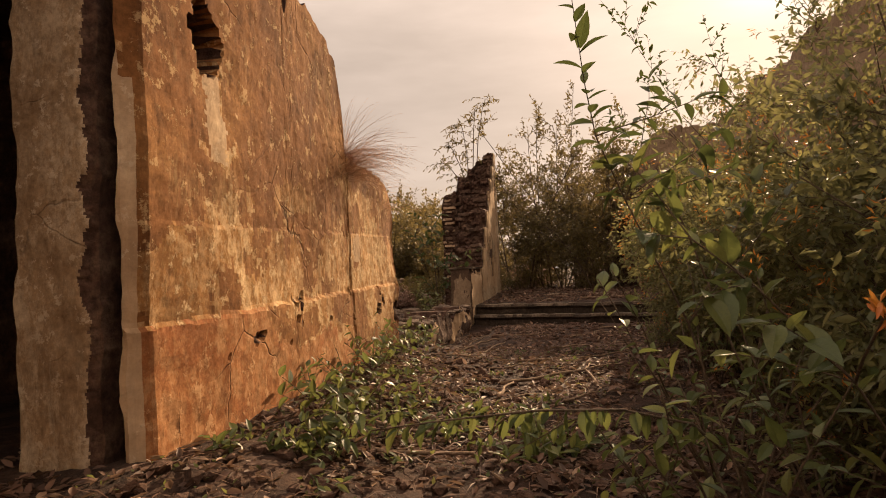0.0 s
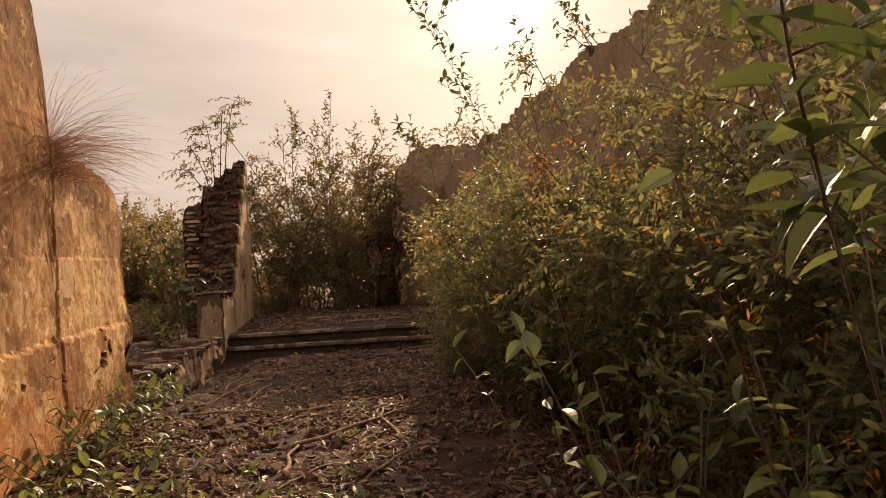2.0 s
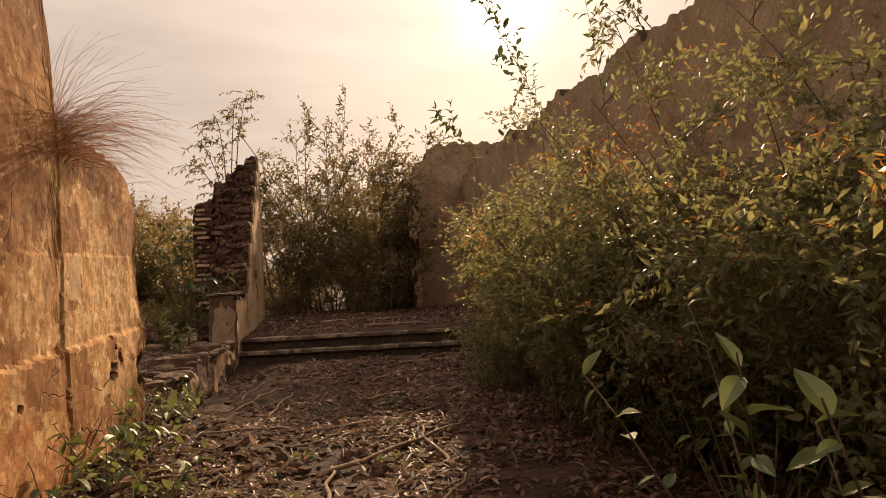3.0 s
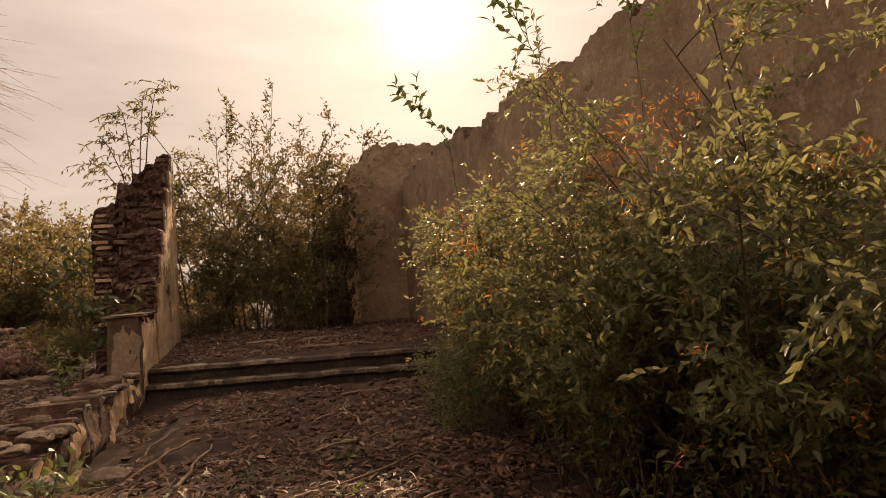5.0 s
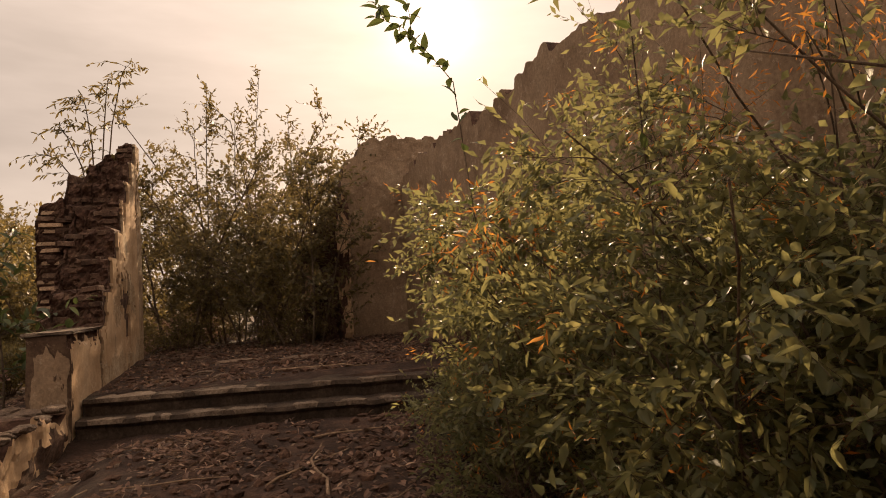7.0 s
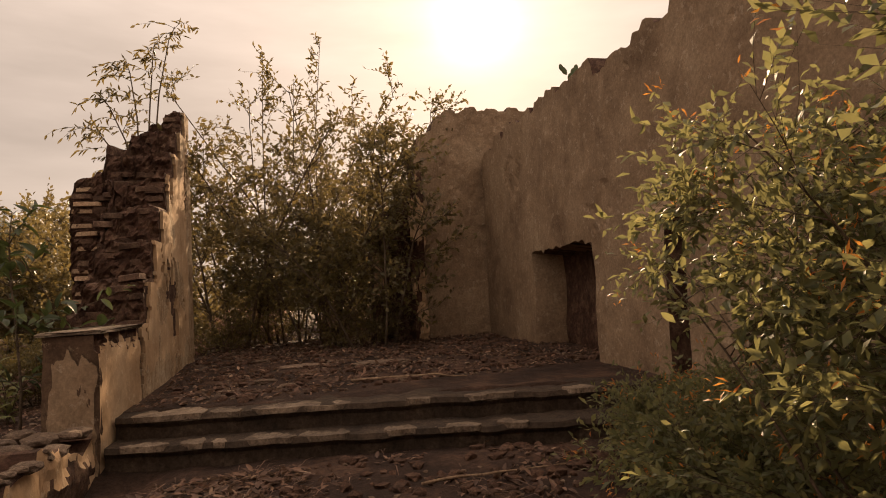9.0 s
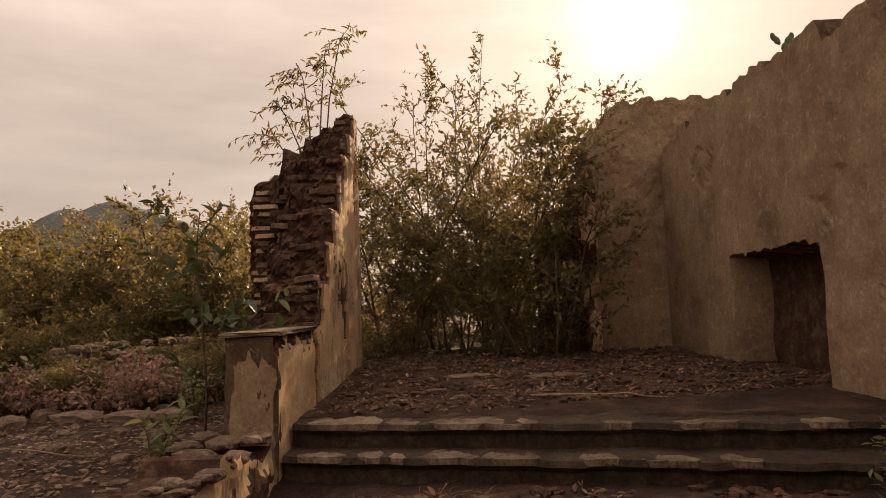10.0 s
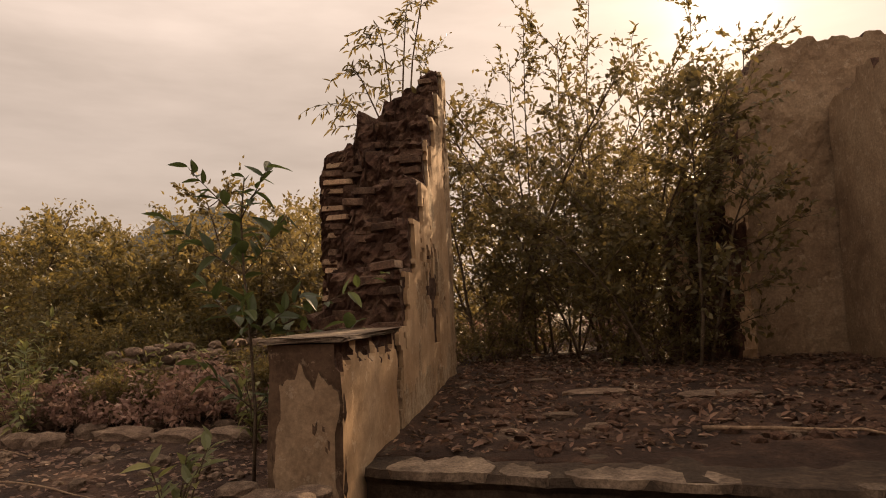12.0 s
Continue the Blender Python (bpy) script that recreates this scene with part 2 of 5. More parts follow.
M["twig"] = mottled("dead_twig", [(0.3, (0.12, 0.075, 0.05)), (0.55, (0.22, 0.15, 0.10)), (0.8, (0.36, 0.27, 0.19))], 9.0, bump=0.004, grain=60)
M["leaf_bush"] = leaf_material("shrub_leaf", (0.065, 0.08, 0.036), (0.11, 0.12, 0.052), (0.17, 0.168, 0.07), (0.31, 0.275, 0.11), 0.52)
M["leaf_big"] = leaf_material("broad_leaf", (0.05, 0.07, 0.024), (0.085, 0.11, 0.036), (0.13, 0.15, 0.05), (0.3, 0.28, 0.08), 0.45)
M["leaf_far"] = leaf_material("small_leaf", (0.058, 0.05, 0.022), (0.095, 0.08, 0.034), (0.15, 0.115, 0.046), (0.32, 0.23, 0.085), 0.42)
M["leaf_yellow"] = leaf_material("yellowing_leaf", (0.048, 0.046, 0.018), (0.094, 0.08, 0.028), (0.16, 0.122, 0.04), (0.30, 0.21, 0.065), 0.42)
M["leaf_pink"] = leaf_material("withered_leaf", (0.11, 0.055, 0.042), (0.22, 0.12, 0.09), (0.34, 0.21, 0.16), (0.5, 0.34, 0.26), 0.35, rough=0.6)
M["leaf_dry"] = leaf_material("fallen_leaf", (0.06, 0.031, 0.02), (0.115, 0.058, 0.036), (0.21, 0.115, 0.073), (0.42, 0.28, 0.185), 0.2, rough=0.6)
M["flower"] = leaf_material("orange_flower", (0.35, 0.09, 0.02), (0.5, 0.16, 0.03), (0.6, 0.26, 0.05), (0.7, 0.34, 0.08), 0.4)
M["dry_grass"] = leaf_material("dry_grass", (0.34, 0.19, 0.12), (0.48, 0.29, 0.19), (0.58, 0.40, 0.27), (0.66, 0.48, 0.33), 0.5, rough=0.7)
M["cactus"] = leaf_material("cactus_pad", (0.05, 0.07, 0.025), (0.07, 0.09, 0.03), (0.09, 0.11, 0.04), (0.12, 0.13, 0.05), 0.05)

# ---- frame of the ruin: u runs along its long walls, v across to the right ----
TH = radians(12.7)
SU, CU = math.sin(TH), math.cos(TH)


def P(u, v, z=0.0):
    return Vector((u * SU + v * CU, u * CU - v * SU, z))


def link_mesh(name, verts, faces, mats, parent=None, label="", face_mats=None, smooth=False):
    me = bpy.data.meshes.new(name)
    me.from_pydata([tuple(p) for p in verts], [], faces)
    for m in (mats if isinstance(mats, (list, tuple)) else [mats]):
        me.materials.append(m)
    if face_mats is not None:
        me.polygons.foreach_set("material_index", face_mats)
    if smooth:
        me.polygons.foreach_set("use_smooth", [True] * len(me.polygons))
    me.update()
    ob = new(name, me)
    if parent:
        ob.parent = parent
    if label:
        ob["label"] = label
    return ob


def part(name, bm, material, parent, label=""):
    me = bpy.data.meshes.new(name)
    bm.to_mesh(me)
    bm.free()
    me.materials.append(material)
    ob = new(name, me)
    ob.parent = parent
    if label:
        ob["label"] = label
    return ob


def thing(name, at, label, category, group="", kind=""):
    ob = new(name)
    ob.empty_display_size = 0.1
    ob.location = at
    return tagged(ob, label, category, group, kind)


def fbm(x, y, z, octaves=4):
    return noise.fractal(Vector((x, y, z)), 0.9, 2.0, octaves)


def clamp01(x):
    return max(0.0, min(1.0, x))


def ease(a, b, x):
    k = clamp01((x - a) / (b - a))
    return k * k * (3 - 2 * k)


def ruin_wall(name, place, a0, a1, base, top, front, back, na, nz, mats, pick, parent=None, rough_end=0.03):
    """A ruined wall: a grid over its length a and height, with front and back skins at depth front(a, z) and back(a, z),
    a broken top and ragged ends. place(a, d, z) gives the point. pick(a, z) is the front skin's material."""
    verts, faces, fm = [], [], []
    for side in (0, 1):
        for i in range(na + 1):
            a = a0 + (a1 - a0) * i / na
            h = top(a)
            for k in range(nz + 1):
                z = base + (h - base) * k / nz
                aa = a
                if i in (0, na):
                    aa += rough_end * fbm(z * 2.2, side * 3.1 + a, 2.0)
                verts.append(place(aa, front(a, z) if side == 0 else back(a, z), z))
    off = (na + 1) * (nz + 1)

    def ix(side, i, k):
        return side * off + i * (nz + 1) + k

    for i in range(na):
        for k in range(nz):
            faces.append((ix(0, i, k), ix(0, i + 1, k), ix(0, i + 1, k + 1), ix(0, i, k + 1)))
            a = a0 + (a1 - a0) * (i + 0.5) / na
            fm.append(pick(a, base + (top(a) - base) * (k + 0.5) / nz))
            faces.append((ix(1, i + 1, k), ix(1, i, k), ix(1, i, k + 1), ix(1, i + 1, k + 1)))
            fm.append(len(mats) - 2)
        faces.append((ix(0, i, nz), ix(0, i + 1, nz), ix(1, i + 1, nz), ix(1, i, nz)))
        fm.append(len(mats) - 1)
    for k in range(nz):
        faces.append((ix(1, 0, k), ix(0, 0, k), ix(0, 0, k + 1), ix(1, 0, k + 1)))
        faces.append((ix(0, na, k), ix(1, na, k), ix(1, na, k + 1), ix(0, na, k + 1)))
        fm += [len(mats) - 1] * 2
    return link_mesh(name, verts, faces, mats, parent, face_mats=fm)


def steps_of(points, jag=0.03, pitch=6.0):
    """A height profile through (a, z) points, broken into small ragged steps."""
    def f(a):
        a2 = a + 0.05 * fbm(a * 4.0, 1.7, 0.3)
        z = points[0][1]
        if a2 >= points[-1][0]:
            z = points[-1][1]
        for (p, zp), (q, zq) in zip(points, points[1:]):
            if p <= a2 < q:
                z = zp + (zq - zp) * (a2 - p) / (q - p)
        return z + 0.05 * fbm(a * 7.0, 0.2, 5.1) + jag * (noise.cell(Vector((a * pitch, 2.5, 0.5))) - 0.5)
    return f


LEFT_V, THICK = -2.57, 0.74


def ground_z(x, y):
    """The lie of the land: a nearly level floor that rises to the steps, a bank of fallen plaster along the left wall, and a terrace beyond the steps."""
    u, v = x * SU + y * CU, x * CU - y * SU
    inside = ease(-3.5, -3.0, v)
    z = 0.12 * ease(3, 13, y) + (1 - inside) * 0.12 * ease(6, 16, y)
    z += 0.27 * ease(-1.1, -2.3, v) * ease(1.5, 3.0, u) * ease(9.6, 8.2, u)
    z -= 0.17 * ease(-1.7, -2.35, v) * inside * ease(8.9, 10.2, u) * ease(14.4, 13.8, u)
    terrace = ease(14.75, 14.9, u + 0.13 * (v + 2.45)) * ease(-2.95, -2.75, v) * ease(8.5, 6.5, v)
    z += terrace * (0.42 + 0.10 * ease(15.0, 19.0, u))
    z += (1 - inside) * 0.35 * ease(22, 45, y)
    far = math.hypot(x, y)
    if far < 40:
        return z + 0.035 * fbm(x * 0.9, y * 0.9, 0.0, 2) + 0.016 * fbm(x * 4.1, y * 4.1, 3.0, 4)
    return z + 0.3 * fbm(x * 0.03, y * 0.03, 9.0) * ease(40, 90, far)


# one sheet of ground, fine near the walk and coarse out to the horizon
def build_ground():
    def axis(lo, hi, step, reach):
        a = list(np.arange(lo, hi + 1e-6, step))
        d, p, q = step, lo, hi
        left, right = [], []
        while p > -reach:
            d *= 1.35
            p -= d
            q += d
            left.append(p)
            right.append(q)
        return left[::-1] + a + right
    xs, ys = axis(-9.0, 9.0, 0.10, 3000), axis(-2.5, 26.0, 0.10, 3000)
    verts = [(x, y, ground_z(x, y)) for x in xs for y in ys]
    n = len(ys)
    faces = [(i * n + j, (i + 1) * n + j, (i + 1) * n + j + 1, i * n + j + 1) for i in range(len(xs) - 1) for j in range(n - 1)]
    ob = link_mesh("ground", verts, faces, M["earth"], smooth=True)
    tagged(ob, "dry brown earth floor littered with leaves and twigs", "ground", kind="structure")


build_ground()

# the near wall: ochre plaster above a red dado, a hole in it, its end broken down in a curve
wall_a_top = steps_of([(3.1, 4.35), (4.6, 4.3), (5.12, 4.15), (5.16, 3.8), (5.24, 3.8), (5.3, 4.1), (5.92, 3.98), (6.35, 3.72), (6.5, 3.3), (6.58, 2.85), (6.75, 2.62),
                       (7.65, 2.68), (8.1, 2.5), (8.24, 2.2), (8.34, 1.7)])


def ledge_z(u):
    return 1.07 + 0.03 * (u - 3.2) + 0.015 * fbm(u * 3.0, 0.0, 4.0)


def line_z(u):
    return 1.74 + 0.03 * (u - 4.2) + 0.01 * fbm(u * 4.0, 2.0, 4.0)


def hole_depth(u, z):
    r = math.hypot((u - 3.98 + 0.25 * (z - 3.07)) / 0.18, (z - 3.08) / 0.25) + 0.45 * fbm(u * 6, z * 6, 2.0)
    return 0.34 * (1 - ease(0.85, 1.0, r))


def bare(u, z):
    """Where the plaster has come away along the ledge and at the broken end."""
    k = 0.55 * fbm(u * 2.2, z * 3.0, 12.0) + 0.45 * fbm(u * 7, z * 7, 2.0)
    return k - 0.29 - 1.5 * abs(z - 0.88) + 0.45 * ease(7.7, 8.3, u)


def wall_a_front(u, z):
    d = LEFT_V + 0.025 * fbm(u * 0.8, z * 0.8, 1.0, 2) + 0.007 * fbm(u * 6, z * 6, 7.0) - hole_depth(u, z)
    d += 0.03 * (1 - ease(ledge_z(u) - 0.02, ledge_z(u) + 0.02, z)) + 0.008 * (1 - ease(line_z(u) - 0.01, line_z(u) + 0.01, z))
    if bare(u, z) > 0:
        d -= 0.04
    d -= 0.012 * (abs(u - 6.62 + 0.02 * fbm(z * 2, 0, 1)) < 0.02)
    d -= 0.05 * ease(7.9, 8.4, u) * (0.5 + fbm(z * 2, u, 3.0)) + 0.10 * (1 - ease(3.18, 3.32, u)) ** 2
    return d


def wall_a_skin(u, z):
    if hole_depth(u, z) > 0.06 or bare(u, z) > 0:
        return 5
    # the sunlit corner strip gets its brightness from paler plaster
    if u < 3.24 and z < 2.6:
        return 3
    if z < ledge_z(u):
        k = fbm(u * 1.1, z * 1.4, 17.0) + 0.5 * fbm(u * 4, z * 4, 8.0)
        return 1 if k + 1.1 * (0.75 - z) + 0.45 * (5.2 - u) > -0.1 else (2 if k > -0.1 else 0)
    if abs(u - 4.06 - 0.05 * fbm(z * 2, 1, 1)) < 0.10 + 0.05 * fbm(z * 4, u * 4, 5) and 2.2 < z < 2.85:
        return 3
    if abs(u - 6.85) < 0.10 and 1.5 < z < 1.78 + 0.1 * fbm(u * 5, 0, 3):
        return 3
    k = fbm(u * 1.3, z * 1.6, 31.0) + 0.5 * fbm(u * 5, z * 3, 3.0)
    return 2 if (z < line_z(u) and k > -0.3) or (z < line_z(u) + 0.6 and k > 0.3) or k > 0.75 else 0


wall_a = ruin_wall("wall_left", P, 3.52, 8.34, -0.25, wall_a_top, wall_a_front,
                   lambda u, z: LEFT_V - THICK + 0.03 * fbm(u, z, 8.0), 170, 150,
                   [M["plaster_ochre"], M["plaster_red"], M["plaster_mid"], M["plaster_pale"], M["plaster_grey"], M["core"]], wall_a_skin)
tagged(wall_a, "cracked ochre plaster wall with red dado and broken top", "wall", kind="structure")

# the plaster edge that stands free of the wall's end, before the dark rebate of the lost door frame
# its pale skin and end stand in for sun on the corner
edge = ruin_wall("plaster_edge", P, 3.18, 3.53, -0.25, wall_a_top, wall_a_front, lambda u, z: LEFT_V - 0.11 - 0.03 * fbm(z * 3, u, 5.0), 12, 150,
                 [M["plaster_ochre"], M["plaster_red"], M["plaster_mid"], M["plaster_pale"], M["plaster_grey"], M["core"], M["core"], M["plaster_pale"]], wall_a_skin, parent=wall_a)
edge["label"] = "worn plaster edge, sunlight put into its pale colour"

# plaster left on the near end of that wall, with a ragged inner edge
end_skin = ruin_wall("end_plaster", lambda v, u, z: P(u, v, z), LEFT_V - THICK - 0.02, LEFT_V - 0.22, -0.2, lambda v: 4.2,
                     lambda v, z: 3.10 + 0.012 * fbm(v * 4, z * 3, 3.0) + 0.05 * ease(-2.89, -2.81, v + 0.05 * fbm(z * 2.5, 1, 1) + 0.02 * fbm(z * 9, 2, 2)),
                     lambda v, z: 3.54, 70, 220, [M["plaster_grey"], M["plaster_grey"], M["core"]],
                     lambda v, z: 2 if v + 0.06 * fbm(z * 2.5, 1, 1) + 0.03 * fbm(z * 9, 2, 2) > -2.86 else 0, parent=wall_a, rough_end=0.05)
end_skin["label"] = "weathered plaster on the wall end"

# the low broken footing of the same wall, between the near wall and the pillar
footing = ruin_wall("wall_left_footing", P, 8.34, 14.2, -0.2,
                    steps_of([(8.3, 0.95), (8.6, 0.5), (9.4, 0.42), (10.2, 0.55), (10.9, 0.46), (11.0, 0.6), (12.0, 0.58), (12.1, 0.48), (13.2, 0.56), (14.2, 0.46)], jag=0.09, pitch=5.0),
                    lambda u, z: LEFT_V - 0.05 + 0.07 * fbm(u * 1.7, z * 2.5, 1.0),
                    lambda u, z: LEFT_V - 0.66 + 0.06 * fbm(u * 2, z * 2, 4.0), 120, 10,
                    [M["plaster_pale"], M["core"], M["core"]],
                    lambda u, z: 0 if (fbm(u * 1.1, z * 1.2, 6.0) > 0.08 and u > 9.4) else 1)
tagged(footing, "low broken footing of stone and pale plaster", "wall", kind="structure")

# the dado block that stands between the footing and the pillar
# ends, top and back take the dark plaster: stains plus painted shade
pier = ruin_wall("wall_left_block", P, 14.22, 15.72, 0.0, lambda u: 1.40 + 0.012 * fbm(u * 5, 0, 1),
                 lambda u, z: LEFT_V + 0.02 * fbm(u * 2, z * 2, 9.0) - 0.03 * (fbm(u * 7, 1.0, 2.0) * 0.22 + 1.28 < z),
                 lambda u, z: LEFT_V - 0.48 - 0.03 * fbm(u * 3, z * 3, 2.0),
                 40, 46, [M["plaster_pale"], M["core"], M["plaster_stained_shade"], M["plaster_stained_shade"]],
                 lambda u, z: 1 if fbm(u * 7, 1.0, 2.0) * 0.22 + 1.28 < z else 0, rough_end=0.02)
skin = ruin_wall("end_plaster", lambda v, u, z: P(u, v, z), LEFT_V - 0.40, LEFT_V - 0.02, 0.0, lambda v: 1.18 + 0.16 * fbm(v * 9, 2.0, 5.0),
                 lambda v, z: 14.185 + 0.012 * fbm(v * 4, z * 3, 6.0), lambda v, z: 14.26, 24, 40, [M["plaster_shaded"], M["plaster_stained_shade"], M["plaster_stained_shade"]],
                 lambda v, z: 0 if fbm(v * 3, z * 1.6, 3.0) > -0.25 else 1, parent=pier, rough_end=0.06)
skin["label"] = "patchy grey plaster on the block's end"
tagged(pier, "pale plastered wall block with a flat slab on top", "wall", kind="structure")

# the tall pillar, the last of the left wall: its core
def pillar_front(z, v):
    """How far along u the broken front stands: it leans back as it rises, and lies deeper towards the outer jamb."""
    zq = math.floor((z + 0.12 * fbm(v * 2, z, 3.0)) / 0.5) * 0.5 + 0.25
    k = ease(-3.35, -3.5, v + 0.06 * fbm(z * 3, 1.0, 2.0))
    return max(15.8 + 0.92 * (zq - 1.4), 15.75) * (1 - k) + 17.9 * k


pillar_top = steps_of([(-4.05, 3.3), (-3.95, 3.62), (-3.53, 3.68), (-3.5, 4.15), (-3.32, 4.22), (-3.3, 4.5), (-3.15, 4.52), (-3.12, 4.68), (-2.9, 4.72), (-2.86, 4.9), (-2.72, 4.98), (-2.5, 5.0)])


def pillar_skin(name, v0, v1, nv, mats, pick):
    return ruin_wall(name, lambda v, u, z: P(u, v, z), v0, v1, 0.2, pillar_top,
                     lambda v, z: pillar_front(z, v) + 0.09 * fbm(v * 4, z * 6, 3.0) + 0.05 * fbm(v * 11, z * 13, 7.0), lambda v, z: 19.37 + 0.04 * fbm(v * 3, z * 3, 5.0),
                     nv, 110, mats, pick)


pillar = pillar_skin("wall_left_pillar", -4.02, LEFT_V - 0.05, 40, [M["core"], M["core"], M["core"]], lambda a, z: 0)
# what is left of the plaster on the pillar's inner face
def pillar_plaster():
    nu, nz = 60, 90
    verts, faces, fm = [], [], []
    for i in range(nu + 1):
        for k in range(nz + 1):
            u, z = 15.74 + 3.64 * i / nu, 0.3 + 4.65 * k / nz
            lost = fbm(u * 1.6, z * 0.9, 4.0) + 0.6 * fbm(u * 6, z * 5, 1.0)
            verts.append(P(u, LEFT_V + 0.012 * fbm(u * 2, z * 2, 9.0) - (0.012 if lost > 0.5 else 0.0), z))
    for i in range(nu):
        for k in range(nz):
            u, z = 15.74 + 3.64 * (i + 0.5) / nu, 0.3 + 4.65 * (k + 0.5) / nz
            edge = pillar_front(z, LEFT_V) + 0.12 + 0.18 * fbm(z * 2.2, 1.0, 8.0)
            lost = fbm(u * 1.6, z * 0.8, 4.0) + 0.45 * fbm(u * 6, z * 5, 1.0)
            if u < edge or z > pillar_top(LEFT_V) - 0.02 or (lost > 0.34 and 1.2 < z < 4.6):
                continue
            n = nz + 1
            faces.append((i * n + k, (i + 1) * n + k, (i + 1) * n + k + 1, i * n + k + 1))
            fm.append(1 if (u > 18.9 or z < 0.9 + 0.3 * fbm(u * 2, 0, 1) or fbm(u * 1.2, z * 0.7, 14.0) > 0.18) else 0)
    ob = link_mesh("plaster", verts, faces, [M["plaster_pale"], M["plaster_grey"]], pillar, "remains of pale plaster", face_mats=fm)
    sol = ob.modifiers.new("depth", "SOLIDIFY")
    sol.thickness, sol.offset = 0.05, -1.0 if (P(0, 1) - P(0, 0)).dot(ob.data.polygons[0].normal) > 0 else 1.0


pillar_plaster()
tagged(pillar, "tall broken brick pillar with plaster on one face", "wall", kind="structure")

# steps across the room, worn, their edges uneven
def step_edge(v, u_at_wall, slope):
    return u_at_wall + slope * (v + 2.45) + 0.05 * fbm(v * 1.6, u_at_wall, 1.0) + 0.02 * fbm(v * 6, u_at_wall, 2.0)


def step_block(name, u0, slope, depth, z, v0, v1):
    verts, faces, rings = [], [], 6
    n = 150
    for i in range(n + 1):
        v = v0 + (v1 - v0) * i / n
        e = step_edge(v, u0, slope)
        zz = z + 0.018 * fbm(v * 2, u0, 4.0)
        o = 0.02 * fbm(v * 5, u0, 6.0)
        verts += [P(e + 0.03 + o, v, -0.1), P(e + 0.05 - o, v, zz - 0.10), P(e, v, zz - 0.05), P(e + 0.03, v, zz), P(e + depth, v, zz), P(e + depth, v, -0.1)]
    for i in range(n):
        for k in range(rings - 1):
            faces.append((i * rings + k, i * rings + rings + k, i * rings + rings + 1 + k, i * rings + 1 + k))
    faces += [tuple(range(rings)), tuple(n * rings + k for k in range(rings))[::-1]]
    return link_mesh(name, verts, faces, M["riser"])


lower = tagged(step_block("step_lower", 14.2, -0.17, 0.9, 0.315, LEFT_V + 0.03, 3.2), "worn lower stone step with shade put into its dark riser", "step", kind="structure")
upper = tagged(step_block("step_upper", 14.55, -0.14, 0.7, 0.53, LEFT_V + 0.03, 3.2), "worn upper stone step edged with pale slabs", "step", kind="structure")

# the right-hand wall, with two blocked doorways, and the end wall behind it
RIGHT_V = 3.3
right_top = steps_of([(-4.0, 4.6), (6.0, 4.6), (8.0, 4.5), (9.4, 4.55), (11.4, 4.62), (11.5, 4.7), (13.0, 4.66), (14.5, 4.6), (15.4, 4.5), (15.45, 4.72), (17.5, 4.78), (20.9, 4.7)], jag=0.10, pitch=4.2)


def door_depth(u, z):
    d = 0.0
    for u0, u1, top in ((15.75, 18.1, 2.2), (13.62, 13.95, 2.28)):
        if u0 < u < u1 and z < top + 0.06 * fbm(u * 4, 1, 1):
            d = 0.55
    return d


def right_front(u, z):
    lost = fbm(u * 0.5, z * 0.6, 21.0) + 0.4 * fbm(u * 3, z * 3, 2.0)
    return RIGHT_V + 0.05 * fbm(u * 0.7, z * 0.7, 2.0) + door_depth(u, z) + (0.02 if lost > 0.62 else 0.0) - 0.05 * (14.5 > u > 13.35 and 2.3 < z < 2.44)


# this wall and the end wall carry their shade in the plaster colour
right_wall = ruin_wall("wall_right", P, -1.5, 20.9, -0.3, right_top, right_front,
                       lambda u, z: RIGHT_V + 0.8, 300, 70, [M["plaster_shaded"], M["core"], M["plaster_shaded"], M["core"]],
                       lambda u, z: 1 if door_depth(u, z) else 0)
tagged(right_wall, "tall weathered plaster wall, shade put into its colour, ragged top", "wall", kind="structure")
end_top = steps_of([(1.5, 4.2), (1.84, 4.75), (1.9, 5.1), (2.2, 5.25), (2.26, 5.55), (2.38, 5.62), (3.2, 5.72), (4.5, 5.68), (5.6, 5.75)], jag=0.06, pitch=4.0)
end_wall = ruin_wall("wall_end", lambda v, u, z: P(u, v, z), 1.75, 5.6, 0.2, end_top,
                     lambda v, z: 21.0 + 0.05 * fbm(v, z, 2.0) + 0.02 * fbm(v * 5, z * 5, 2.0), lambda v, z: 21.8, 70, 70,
                     [M["plaster_shaded"], M["plaster_shaded"], M["core"]], lambda v, z: 0)
tagged(end_wall, "weathered plaster end wall of the ruin, shade put into its colour", "wall", kind="structure")

# the lower broken return of the end wall, pale plaster left on its edges
stub_top = steps_of([(0.7, 2.9), (0.95, 3.4), (1.3, 3.75), (1.5, 4.0), (1.8, 4.3)], jag=0.12, pitch=5.0)
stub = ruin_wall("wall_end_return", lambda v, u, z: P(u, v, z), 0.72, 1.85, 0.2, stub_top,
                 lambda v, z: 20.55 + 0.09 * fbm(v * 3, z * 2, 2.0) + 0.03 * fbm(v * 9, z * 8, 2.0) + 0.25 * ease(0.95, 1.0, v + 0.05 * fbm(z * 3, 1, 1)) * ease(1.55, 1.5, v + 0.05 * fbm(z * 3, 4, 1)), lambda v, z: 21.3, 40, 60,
                 [M["plaster_shaded"], M["plaster_pale"], M["core"], M["core"]], lambda v, z: 1 if (v < 0.95 or v > 1.55) and fbm(v * 3, z * 1.1, 9.0) > -0.05 else 2, rough_end=0.08)
tagged(stub, "lower broken return of the end wall with pale plaster edges", "wall", kind="structure")

